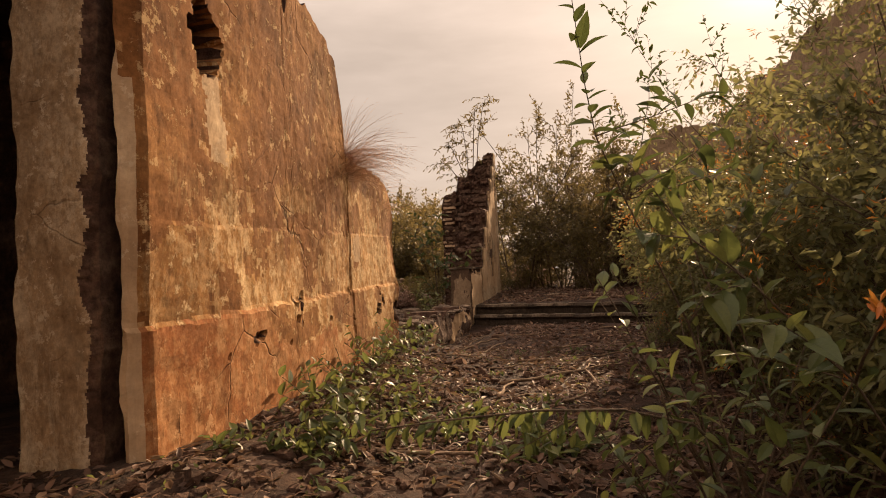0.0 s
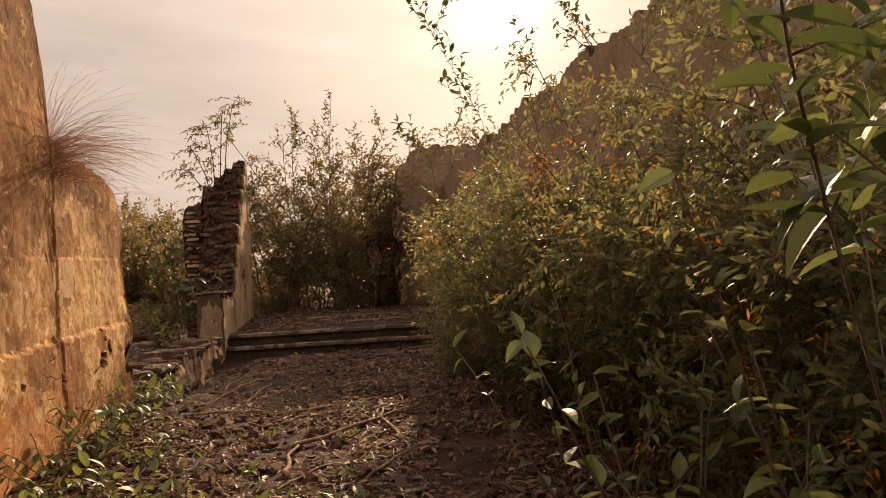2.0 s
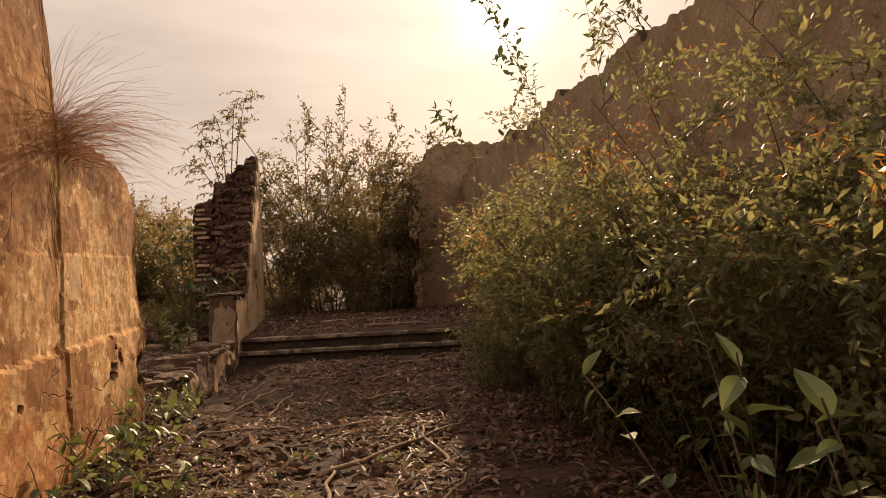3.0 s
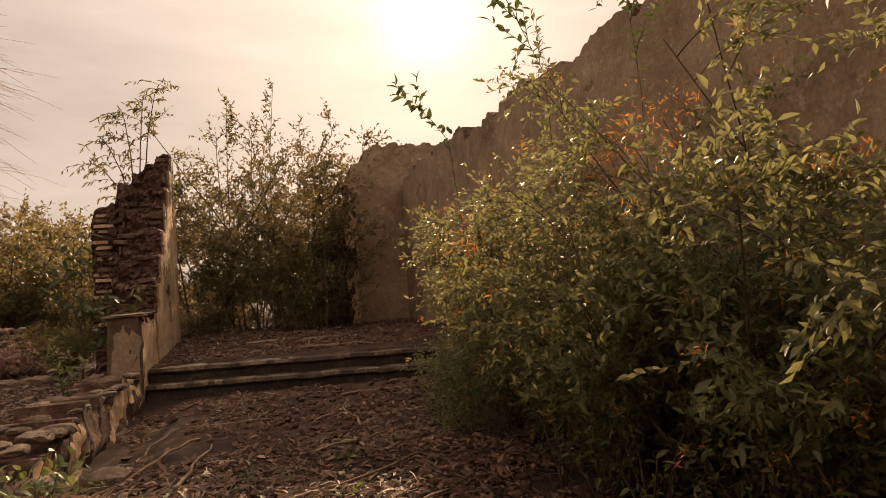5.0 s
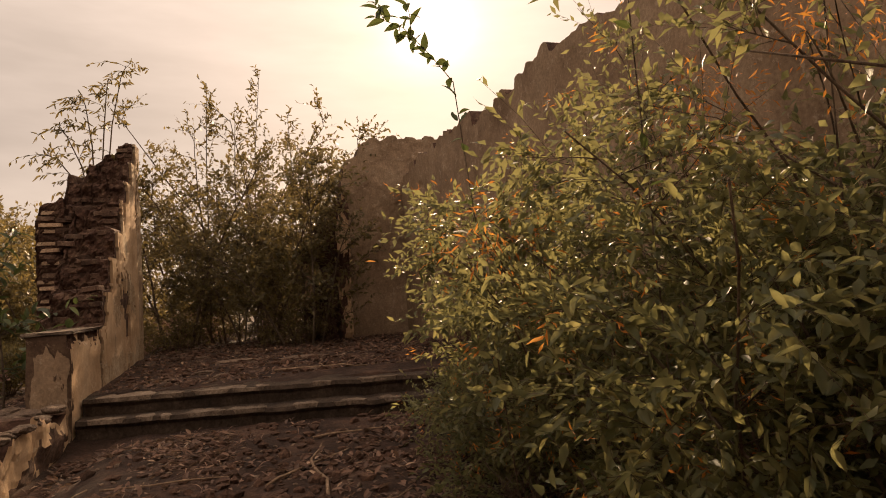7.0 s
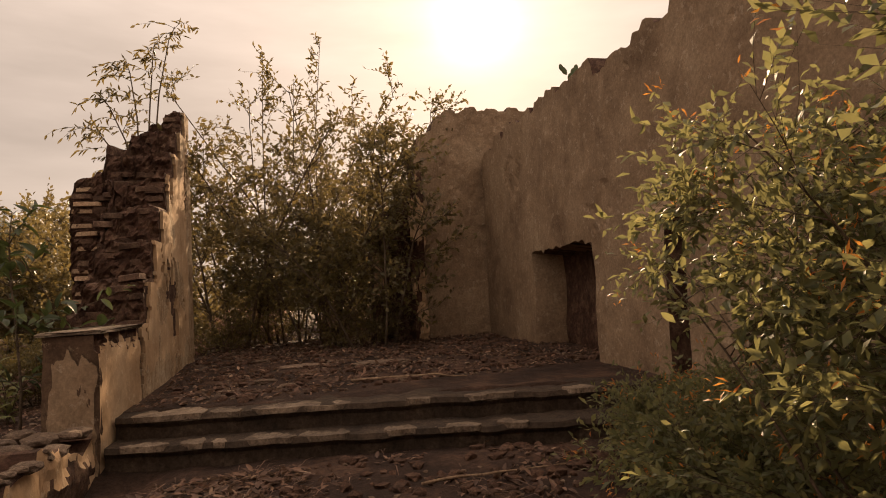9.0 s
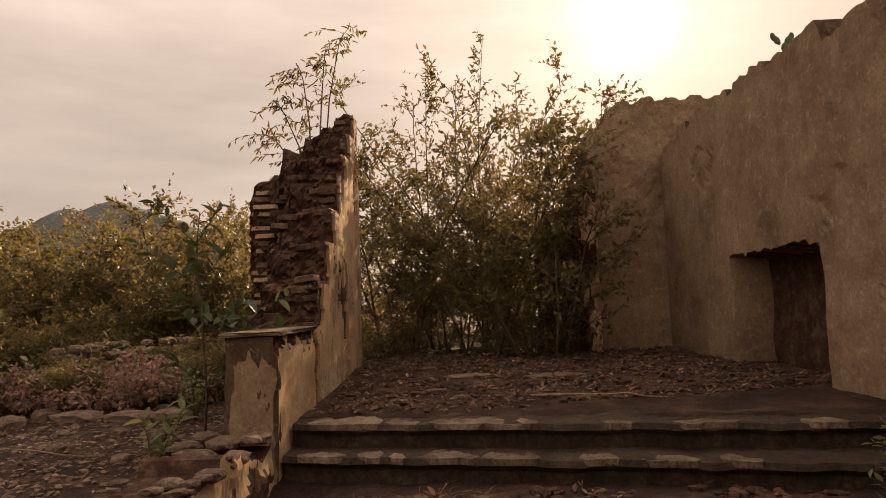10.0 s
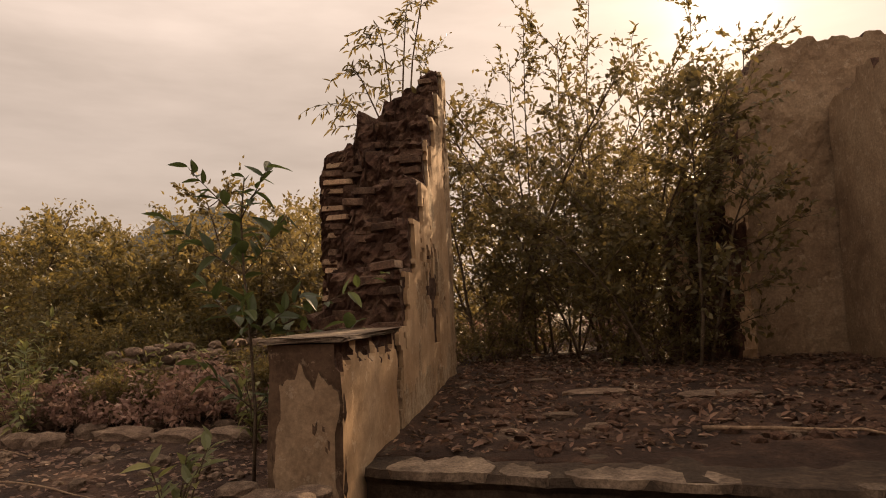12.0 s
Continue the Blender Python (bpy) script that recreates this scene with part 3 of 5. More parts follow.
# the unlit room through the doorway in the left wall, closed in only to make it dark, and unseen walls added to close
# the ruin behind
def slab_box(name, u0, u1, v0, v1, z0, z1, material, label):
    verts = [P(u, v, z) for u in (u0, u1) for v in (v0, v1) for z in (z0, z1)]
    faces = [(0, 1, 3, 2), (4, 6, 7, 5), (0, 4, 5, 1), (2, 3, 7, 6), (0, 2, 6, 4), (1, 5, 7, 3)]
    return tagged(link_mesh(name, verts, faces, material), label, "wall" if "wall" in name else "roof", kind="structure")


slab_box("wall_side_room", -2.0, 8.3, -6.9, -6.5, -0.3, 3.9, M["core"], "bare brick back wall added to keep a side room dark")
slab_box("wall_side_room_far", 5.2, 5.6, -6.5, LEFT_V - THICK - 0.04, -0.3, 3.9, M["core"], "bare brick cross wall added to keep a side room dark")
slab_box("wall_side_room_near", -2.0, -1.6, -6.5, LEFT_V - THICK - 0.04, -0.3, 3.9, M["core"], "bare brick near wall added to keep a side room dark")
# unseen slab, added to keep daylight out of the room
slab_box("shade_slab_side_room", -2.0, 5.6, -6.9, LEFT_V - THICK - 0.04, 3.9, 4.15, M["core"], "unseen roof slab added to darken a side room")
# two unseen walls added behind the start, kept low to let skylight in
slab_box("wall_left_near", -4.0, 1.0, LEFT_V - THICK, LEFT_V, -0.3, 2.2, M["plaster_grey"], "unseen weathered plaster wall added before the doorway")
slab_box("wall_back", -4.4, -4.0, LEFT_V - THICK, RIGHT_V + 0.8, -0.3, 1.6, M["plaster_grey"], "unseen weathered plaster wall added to close the ruin")

# hills far off, their colour lightened to hold the haze
def build_hill(name, centre, rx, ry, h, seed):
    verts, faces = [], []
    n, m = 40, 14
    for i in range(n):
        a = 2 * math.pi * i / n
        for k in range(m + 1):
            r = k / m
            z = h * (0.5 + 0.5 * math.cos(math.pi * r)) * (1 + 0.22 * fbm(math.cos(a) * r * 2 + seed, math.sin(a) * r * 2, 1.0)) - 2
            verts.append((centre[0] + rx * r * math.cos(a), centre[1] + ry * r * math.sin(a), z))
    for i in range(n):
        for k in range(m):
            j = (i + 1) % n
            faces.append((i * (m + 1) + k, i * (m + 1) + k + 1, j * (m + 1) + k + 1, j * (m + 1) + k))
    ob = link_mesh(name, verts, faces, M["hill"], smooth=True)
    return tagged(ob, "far wooded hill, haze mixed into its blue-grey colour", "hill", kind="structure")


build_hill("backdrop_hill", (-262, 900, 0), 340, 220, 152, 3.0)

# ---- plants ----
rng = np.random.default_rng(11)
LEAF6 = (np.array([[0, 0, 0], [-0.5, 0.34, 0.10], [0.0, 0.40, -0.03], [0.5, 0.34, 0.10], [-0.36, 0.70, 0.06], [0.36, 0.70, 0.06], [0, 1, -0.06]]),
         [(0, 2, 1), (0, 3, 2), (1, 2, 4), (2, 3, 5), (2, 6, 4), (2, 5, 6)])
LEAF4 = (np.array([[0, 0, 0], [-0.5, 0.45, 0.08], [0.5, 0.45, 0.08], [0, 1, -0.05]]), [(0, 2, 1), (1, 2, 3)])


class Leaves:
    """Gathers leaves (place, direction, length, width) and makes one mesh of them."""

    def __init__(self, template):
        self.t, self.p, self.d, self.s = template, [], [], []

    def add(self, p, d, length, width):
        self.p.append(p), self.d.append(d), self.s.append((length, width))

    def arrays(self):
        p, d = np.concatenate(self.p), np.concatenate(self.d)
        s = np.concatenate([np.column_stack(q) for q in self.s])
        return p, d, s

    def mesh(self, name, material, parent, label="", up_bias=0.55):
        p, d, s = self.arrays()
        n = len(p)
        d = d / np.linalg.norm(d, axis=1, keepdims=True)
        up = rng.normal(size=(n, 3)) * (1 - up_bias) + np.array([0, 0, up_bias])
        side = np.cross(d, up)
        side /= np.linalg.norm(side, axis=1, keepdims=True) + 1e-9
        nor = np.cross(side, d)
        tv, tf = self.t
        v = (p[:, None, :] + side[:, None, :] * (tv[None, :, 0:1] * s[:, None, 1:2])
             + d[:, None, :] * (tv[None, :, 1:2] * s[:, None, 0:1]) + nor[:, None, :] * (tv[None, :, 2:3] * s[:, None, 0:1]))
        k = len(tv)
        f = (np.arange(n)[:, None, None] * k + np.array(tf)[None, :, :]).reshape(-1, 3)
        me = bpy.data.meshes.new(name)
        me.vertices.add(n * k)
        me.vertices.foreach_set("co", v.reshape(-1))
        me.loops.add(len(f) * 3)
        me.loops.foreach_set("vertex_index", f.reshape(-1).astype(np.int32))
        me.polygons.add(len(f))
        me.polygons.foreach_set("loop_start", np.arange(0, len(f) * 3, 3, dtype=np.int32))
        me.materials.append(material)
        me.update(calc_edges=True)
        me.validate()
        ob = new(name, me)
        ob.parent = parent
        if label:
            ob["label"] = label
        return ob


class Tubes:
    def __init__(self, sides=5):
        self.v, self.f, self.n = [], [], sides

    def add(self, pts, r0, r1):
        pts = np.asarray(pts, float)
        m, n, base = len(pts), self.n, len(self.v)
        tang = np.gradient(pts, axis=0)
        ref = np.array([0.31, 0.17, 0.93])
        for i in range(m):
            t = tang[i] / (np.linalg.norm(tang[i]) + 1e-9)
            a = np.cross(t, ref)
            a /= np.linalg.norm(a) + 1e-9
            b = np.cross(t, a)
            r = r0 + (r1 - r0) * i / (m - 1)
            for k in range(n):
                w = 2 * math.pi * k / n
                self.v.append(pts[i] + r * (a * math.cos(w) + b * math.sin(w)))
        for i in range(m - 1):
            for k in range(n):
                q = (k + 1) % n
                self.f.append((base + i * n + k, base + i * n + q, base + (i + 1) * n + q, base + (i + 1) * n + k))
        self.f.append(tuple(base + k for k in range(n))[::-1])
        self.f.append(tuple(base + (m - 1) * n + k for k in range(n)))

    def mesh(self, name, material, parent, label=""):
        return link_mesh(name, self.v, self.f, material, parent, label, smooth=True)


def bough(start, heading, length, bend, n=8, wobble=0.06):
    """A curved line from start: it leans by bend (a vector) and wobbles."""
    d = np.array(heading, float)
    d /= np.linalg.norm(d)
    p = np.array(start, float)
    out, step = [p.copy()], length / n
    for i in range(n):
        d = d + np.array(bend) / n + rng.normal(size=3) * wobble
        d /= np.linalg.norm(d)
        p = p + d * step
        out.append(p.copy())
    return np.array(out)


def along(line, k):
    """Points and headings on a line at the fractions k."""
    x = np.asarray(k) * (len(line) - 1)
    i = np.minimum(x.astype(int), len(line) - 2)
    w = (x - i)[:, None]
    return line[i] * (1 - w) + line[i + 1] * w, line[i + 1] - line[i]


def shrub(name, base, label, category, stems=6, height=3.0, spread=0.5, lean=(0, 0, 0), branches=9, branch_len=1.1, twigs=9, twig_len=0.45,
          per_twig=12, leaf=(0.06, 0.028), material="leaf_bush", template=LEAF4, droop=-0.35, stem_r=0.03, group="", flowers=0, start=0.2, up_bias=0.55,
          parts=True, base_spread=0.15, taper=0.55, keep=None, twig_wood=True):
    """A bush: stems from one foot, each with branches, twigs and leaves along the twigs."""
    root = thing(name, (0, 0, 0), label, category, group)
    root.location = base
    lv, wood, bl = Leaves(template), Tubes(3), Leaves(LEAF4)
    for s in range(stems):
        az = 2 * math.pi * (s + rng.uniform(-0.35, 0.35)) / stems
        out = np.array([math.cos(az), math.sin(az), 0]) * spread * rng.uniform(0.5, 1.3)
        h = height * rng.uniform(0.7, 1.05)
        foot = np.array([math.cos(az) * base_spread, math.sin(az) * base_spread, -0.06])
        stem = bough(foot, out * 0.7 + np.array([0, 0, 1.0]), h * 1.05, out * 0.8 + np.array(lean), 10, 0.06)
        if keep:
            ok = [bool(keep(q + np.array(base))) or i < 3 for i, q in enumerate(stem)]
            stem = stem[:max(3, ok.index(False) if False in ok else 11)]
        tb = Tubes(6)
        tb.add(stem, stem_r * rng.uniform(0.7, 1.1), stem_r * 0.25)
        if parts:
            tb.mesh("stem", M["bark"], root)
        else:
            wood.add(stem, stem_r, stem_r * 0.25)
        ks = np.sort(rng.uniform(start, 1.0, branches))
        bp, bd = along(stem, ks)
        for k, p, d in zip(ks, bp, bd):
            a2 = rng.uniform(0, 2 * math.pi)
            head = d / np.linalg.norm(d) * 0.55 + np.array([math.cos(a2), math.sin(a2), rng.uniform(-0.1, 0.5)])
            bl_len = branch_len * rng.uniform(0.5, 1.15) * (1 - taper * k)
            br = bough(p, head, bl_len, (0, 0, droop), 6, 0.08)
            if keep and not keep(br[-1] + np.array(base)):
                br = br[:4]
            if keep and not keep(br[-1] + np.array(base)):
                continue
            wood.add(br, stem_r * 0.3, stem_r * 0.1)
            tp, td = along(br, np.sort(rng.uniform(0.15, 1.0, twigs)))
            for q, e in zip(tp, td):
                if keep and not keep(q + np.array(base)):
                    continue
                e = e / np.linalg.norm(e)
                head2 = e + rng.normal(size=3) * 0.6
                tw = bough(q, head2, twig_len * rng.uniform(0.5, 1.3), (0, 0, droop * 0.8), 4, 0.08)
                if twig_wood:
                    wood.add(tw[::2], stem_r * 0.11, stem_r * 0.05)
                n = max(2, int(per_twig * rng.uniform(0.6, 1.3)))
                lp, ld = along(tw, np.linspace(0.1, 1.0, n))
                ld = ld / np.linalg.norm(ld, axis=1, keepdims=True)
                ld = ld * 0.6 + rng.normal(size=(n, 3)) * 0.55 + np.array([0, 0, -0.12])
                ln = leaf[0] * rng.uniform(0.55, 1.25, n)
                lv.add(lp, ld, ln, ln * leaf[1] / leaf[0])
                if flowers and rng.random() < flowers:
                    m = 9
                    fp = tw[-1] + rng.normal(size=(m, 3)) * 0.025
                    fd = rng.normal(size=(m, 3)) + (tw[-1] - tw[-2]) * 20
                    bl.add(fp, fd, np.full(m, 0.04) * rng.uniform(0.7, 1.3, m), np.full(m, 0.009))
    lv.mesh("crown", M[material], root, up_bias=up_bias)
    tagged(wood.mesh("branchwork", M["bark"], root), kind="stuff")
    if flowers and bl.p:
        tagged(bl.mesh("blossom", M["flower"], root, "orange tubular flower clusters"), kind="stuff")
    return root


def on_ground(x, y, sink=0.0):
    return (x, y, ground_z(x, y) - sink)


def clear_of_walk(p):
    """Shrubs stay off the path: their edge runs a little right of the middle of the room."""
    u, v = p[0] * SU + p[1] * CU, p[0] * CU - p[1] * SU
    edge = max(0.85 - 0.42 * ease(4.0, 6.8, u), -0.38 + (0.82 - 0.22 * ease(0.9, 1.3, p[2])) * (u - 8.12) - 1.3 * ease(1.0, 0.7, p[2]) * ease(9.6, 10.4, u)) + 0.3 * ease(1.5, 2.6, p[2])
    edge += 1.15 * ease(1.2, 0.4, p[2]) * ease(3.5, 5.0, u) * ease(9.8, 9.2, u)
    return edge + 0.22 * fbm(p[0] * 2, p[1] * 2, p[2] * 2, 2) < v < 3.25 and u > 1.6


# the thick flowering shrubs along the right-hand wall
for u, v, h, n in ((2.6, 2.1, 2.7, 9), (4.0, 1.9, 2.7, 10), (5.3, 1.5, 2.6, 11), (6.5, 1.8, 2.75, 12), (7.7, 1.8, 2.45, 12), (8.8, 2.0, 2.5, 10), (5.9, 2.6, 3.7, 10), (4.4, 2.6, 3.7, 9), (3.0, 2.7, 3.5, 9), (7.3, 2.75, 3.5, 10), (8.4, 2.8, 3.1, 9), (9.6, 2.4, 2.6, 9), (9.3, 1.5, 2.3, 10), (10.9, 1.9, 0.9, 9), (12.0, 2.4, 0.8, 9)):
    x, y, _ = P(u, v)
    shrub("flowering_shrub", on_ground(x, y), "dense green shrub with orange flower clusters against the wall", "shrub", n, h, 0.62, (-0.12, 0.02, 0),
          branches=16, branch_len=1.0, twigs=10, twig_len=0.34, per_twig=11, leaf=(0.062, 0.025), material="leaf_bush", flowers=0.08,
          group="shrubs along the right wall", start=0.05, template=LEAF6 if v < 2.2 and u < 9 else LEAF4, keep=clear_of_walk, stem_r=0.012, droop=-0.3)

# the tall thicket behind the pillar and before the end wall
for x, y, h, n in ((2.7, 21.6, 5.0, 7), (4.0, 22.4, 5.9, 8), (5.2, 22.4, 6.5, 8), (6.6, 22.9, 5.6, 6), (4.3, 20.6, 4.2, 6), (5.0, 19.3, 3.4, 5)):
    shrub("thicket_tree", on_ground(x, y), "tall dark small-leaved thicket behind the ruined pillar", "tree", max(4, n - 2), h, 0.42, (0, 0, 0),
          branches=20, branch_len=1.9, twigs=9, twig_len=0.48, per_twig=8, leaf=(0.125, 0.062), material="leaf_far", droop=-0.12, stem_r=0.034,
          group="thicket", start=0.1, base_spread=0.4, taper=0.62)
for x, y, h in ((2.3, 21.3, 0.8), (3.6, 22.6, 0.7), (4.9, 19.8, 0.8)):
    shrub("undergrowth_bush", on_ground(x, y), "low scrubby bush at the foot of the thicket", "bush", 9, h, 0.7, (0, 0, 0), branches=9, branch_len=0.7, twigs=6, twig_len=0.35,
          per_twig=8, leaf=(0.07, 0.03), material="leaf_far", droop=-0.1, stem_r=0.012, group="undergrowth", start=0.05, base_spread=0.3)

# long single shoots of the thicket, standing out of its crown
def thicket_shoot(x, y, foot, tip_x, tip_z):
    root = thing("thicket_shoot", (x, y, ground_z(x, y)), "long leafy shoot standing out of the thicket", "tree", "thicket shoots")
    wood, lv = Tubes(5), Leaves(LEAF6)
    h = tip_z - root.location.z
    stem = np.array([(0, 0, -0.05), (0.02, 0, h * 0.35), ((tip_x - x) * 0.35, 0.05, h * 0.7), (tip_x - x, 0.05, h)])
    wood.add(stem, 0.022, 0.006)
    for k in np.linspace(foot, 0.98, 15):
        p, d = along(stem, [k])
        a = rng.uniform(0, 6.28)
        tw = bough(p[0], d[0] / h + np.array([math.cos(a), math.sin(a), 0.7]) * 0.8, 0.5 * (1.15 - k) + 0.22, (0, 0, 0.2), 4, 0.06)
        wood.add(tw, 0.006, 0.003)
        lp, ld = along(tw, np.linspace(0.15, 1.0, 9))
        lv.add(lp, ld * 4 + rng.normal(size=(9, 3)) * 0.45, rng.uniform(0.09, 0.17, 9), rng.uniform(0.035, 0.06, 9))
    wood.mesh("stem", M["bark"], root)
    lv.mesh("crown", M["leaf_far"], root)


for q in ((3.4, 21.8, 0.6, 3.5, 7.3), (4.6, 22.0, 0.6, 4.9, 7.9), (4.2, 22.4, 0.65, 4.3, 6.9), (5.6, 21.6, 0.6, 5.5, 6.6)):
    thicket_shoot(*q)


# the slender tree behind the pillar, its boughs arching over to the open side
def slender_tree():
    root = thing("slender_tree", on_ground(1.05, 20.3), "slender tree with drooping narrow leaves behind the pillar", "tree")
    lv = Leaves(LEAF6)
    for tip, lean in (((0.55, 0.0, 6.75), 0.1), ((0.2, 0.1, 6.45), -0.05), ((-0.3, 0.05, 6.0), -0.15), ((-0.75, 0.1, 5.3), -0.2), ((-0.95, 0.0, 4.7), -0.2)):
        end = np.array(tip)
        stem = np.array([(0.02 * lean, 0, -0.05), (lean * 0.1, 0, 1.6), (lean * 0.5, 0, 3.2), end * np.array([0.45, 1, 0.0]) + np.array([0, 0, 3.2 + (end[2] - 3.2) * 0.62]),
                         end * np.array([0.8, 1, 0.0]) + np.array([0, 0, 3.2 + (end[2] - 3.2) * 0.92]), end])
        tb, wood = Tubes(6), Tubes(4)
        tb.add(stem, 0.026, 0.006)
        tb.mesh("stem", M["bark"], root)
        for k in np.linspace(0.5, 0.98, 12):
            p, d = along(stem, [k])
            a = rng.uniform(0, 6.28)
            br = bough(p[0], d[0] / np.linalg.norm(d[0]) * 0.6 + np.array([math.cos(a) - 0.35, math.sin(a), 0.25]), rng.uniform(0.35, 0.8), (0, 0, -1.1), 6, 0.09)
            wood.add(br, 0.006, 0.002)
            n = int(rng.integers(7, 13))
            lp, ld = along(br, np.linspace(0.2, 1.0, n))
            lv.add(lp, ld * 6 + rng.normal(size=(n, 3)) * 0.55 + np.array([0, 0, -0.4]), rng.uniform(0.10, 0.19, n), rng.uniform(0.028, 0.05, n))
        wood.mesh("branch", M["bark"], root)
    lv.mesh("crown", M["leaf_far"], root)


slender_tree()

# bushes outside, past the left wall
def outer(x, y, h, mat, sp, label, stems=8, bl=1.5, start=0.25):
    return shrub("outer_bush", on_ground(x, y), label, "bush", stems, h, sp, (0, 0, 0), branches=16, branch_len=bl, twigs=9, twig_len=0.5, per_twig=9,
                 leaf=(0.14, 0.07), material=mat, droop=-0.05, twig_wood=False, stem_r=0.04, group="bushes outside", start=start, base_spread=0.3)


acacia = outer(-9.2, 26.5, 4.9, "leaf_yellow", 0.5, "wide yellow-green thorn tree on open ground", 9, 1.9, 0.4)
yellow = outer(-4.7, 25, 3.2, "leaf_yellow", 0.6, "yellowing bush beside a rubble heap outside", 10, 1.4, 0.1)
green = outer(-2.2, 24.5, 3.9, "leaf_far", 0.5, "dark green bush on open ground outside", 10, 1.4, 0.08)
for x, y, turn, size in ((-14.5, 29, 80, 1.0), (-11.0, 31, 200, 0.95), (-19, 33, 300, 1.1)):
    copy_thing(acacia, pose(*on_ground(x, y), 0, 0, turn) @ Matrix.Scale(size, 4))
for x, y, turn, size in ((-6.7, 23.5, 120, 0.72), (-3.2, 22.8, 70, 0.62), (-5.9, 27.5, 200, 1.0), (-9.0, 23.0, 310, 0.5), (-0.9, 27.5, 20, 1.05), (-12.0, 24.0, 33, 0.75), (-5.2, 19.6, 10, 0.3), (-6.3, 18.6, 100, 0.36), (-4.6, 21.0, 140, 0.42), (-7.6, 20.4, 240, 0.5), (-3.4, 21.2, 290, 0.4), (-2.6, 18.9, 190, 0.26), (-5.6, 21.8, 60, 0.5), (-9.4, 20.0, 75, 0.55), (-1.0, 20.3, 150, 0.32), (-0.5, 19.0, 15, 0.3), (2.4, 28.5, 45, 0.6), (4.6, 29.5, 160, 0.7), (6.8, 28.0, 250, 0.6)):
    copy_thing(yellow, pose(*on_ground(x, y), 0, 0, turn) @ Matrix.Scale(size, 4))
for x, y, turn, size in ((-0.2, 23.2, 90, 0.8), (-1.0, 30.0, 180, 1.15), (8.8, 31.0, 120, 1.2), (11.5, 29.0, 222, 1.2), (-4.2, 33.0, 70, 1.2), (-11.5, 36.0, 140, 1.3), (-17.0, 40.0, 10, 1.5), (-25.0, 42.0, 60, 1.6), (0.5, 36.0, 300, 1.4), (15.0, 33.0, 300, 1.5)):
    copy_thing(green, pose(*on_ground(x, y), 0, 0, turn) @ Matrix.Scale(size, 4))

# withered weeds over the rubble outside
withered = shrub("withered_weed", on_ground(-3.0, 18.9), "withered pinkish-brown weed among rubble outside", "weed", 6, 0.75, 0.6, (0, 0, 0), branches=7, branch_len=0.35, twigs=4, twig_len=0.16,
                 per_twig=6, leaf=(0.085, 0.045), material="leaf_pink", twig_wood=False, droop=-0.5, stem_r=0.007, group="withered weeds", start=0.15, parts=False)
for i in range(34):
    x, y = rng.uniform(-6.5, -0.6), rng.uniform(18.2, 20.6)
    copy_thing(withered, pose(*on_ground(x, y), 0, 0, rng.uniform(0, 360)) @ Matrix.Scale(rng.uniform(0.5, 1.2), 4))

# more copies behind the thicket, added for the pinkish look of lit ground
for i in range(22):
    x, y = rng.uniform(1.5, 7.5), rng.uniform(22.5, 27.0)
    copy_thing(withered, pose(*on_ground(x, y), 0, 0, rng.uniform(0, 360)) @ Matrix.Scale(rng.uniform(0.6, 1.3), 4))

# ---- single leaves, for plants that stand near the walk ----
def leaf_blade(name, width, curl, n=5):
    """An ovate leaf of length 1 along +y, folded along its midrib."""
    verts, faces = [], []
    for i in range(n + 1):
        k = i / n
        w = width * 0.5 * math.sin(math.pi * min(1.0, k * 0.93 + 0.05) ** 0.8) if i < n else 0.0
        z = -curl * k * k
        verts += [(-w, k, z + w * 0.35), (0, k, z), (w, k, z + w * 0.35)]
    for i in range(n):
        a = i * 3
        faces += [(a, a + 1, a + 4, a + 3), (a + 1, a + 2, a + 5, a + 4)]
    me = bpy.data.meshes.new(name)
    me.from_pydata(verts, [], faces)
    return me


def leaf_tint(name, a, b, glow):
    """Broad leaves that are objects: tint by object."""
    m, t = new_mat(name)
    info = t.nodes.new("ShaderNodeObjectInfo")
    col = ramp(t, info.outputs["Random"], [(0.0, a), (0.6, b), (1.0, glow)])
    v = coords(t)
    vein = noise_tex(t, v, 14, 5, 0.6)
    col = mix(t, 0.5, col, ramp(t, vein, [(0.3, (0.6, 0.62, 0.6)), (0.7, (1.3, 1.25, 1.15))]), "MULTIPLY")
    return finish(m, t, col, 0.42, [(vein, 0.25, 0.004)], spec=0.4, translucent=(0.45, mix(t, 0.5, col, glow)))


M["blade_green"] = leaf_tint("green_blade", (0.045, 0.07, 0.022), (0.085, 0.115, 0.036), (0.19, 0.2, 0.06))
M["blade_dark"] = leaf_tint("dark_blade", (0.03, 0.045, 0.016), (0.055, 0.075, 0.025), (0.10, 0.12, 0.035))
BLADES = {}
M["blade_pale"] = leaf_tint("pale_blade", (0.10, 0.12, 0.045), (0.16, 0.17, 0.065), (0.30, 0.28, 0.10))
for key, mat, w in (("pale", "blade_pale", 0.34), ("broad", "blade_green", 0.5), ("narrow", "blade_green", 0.3), ("dark", "blade_dark", 0.44)):
    BLADES[key] = []
    for j, curl in enumerate((0.1, 0.22, 0.36)):
        me = leaf_blade("leaf", w * (0.9 + 0.1 * j), curl)
        me.materials.append(M[mat])
        BLADES[key].append(me)


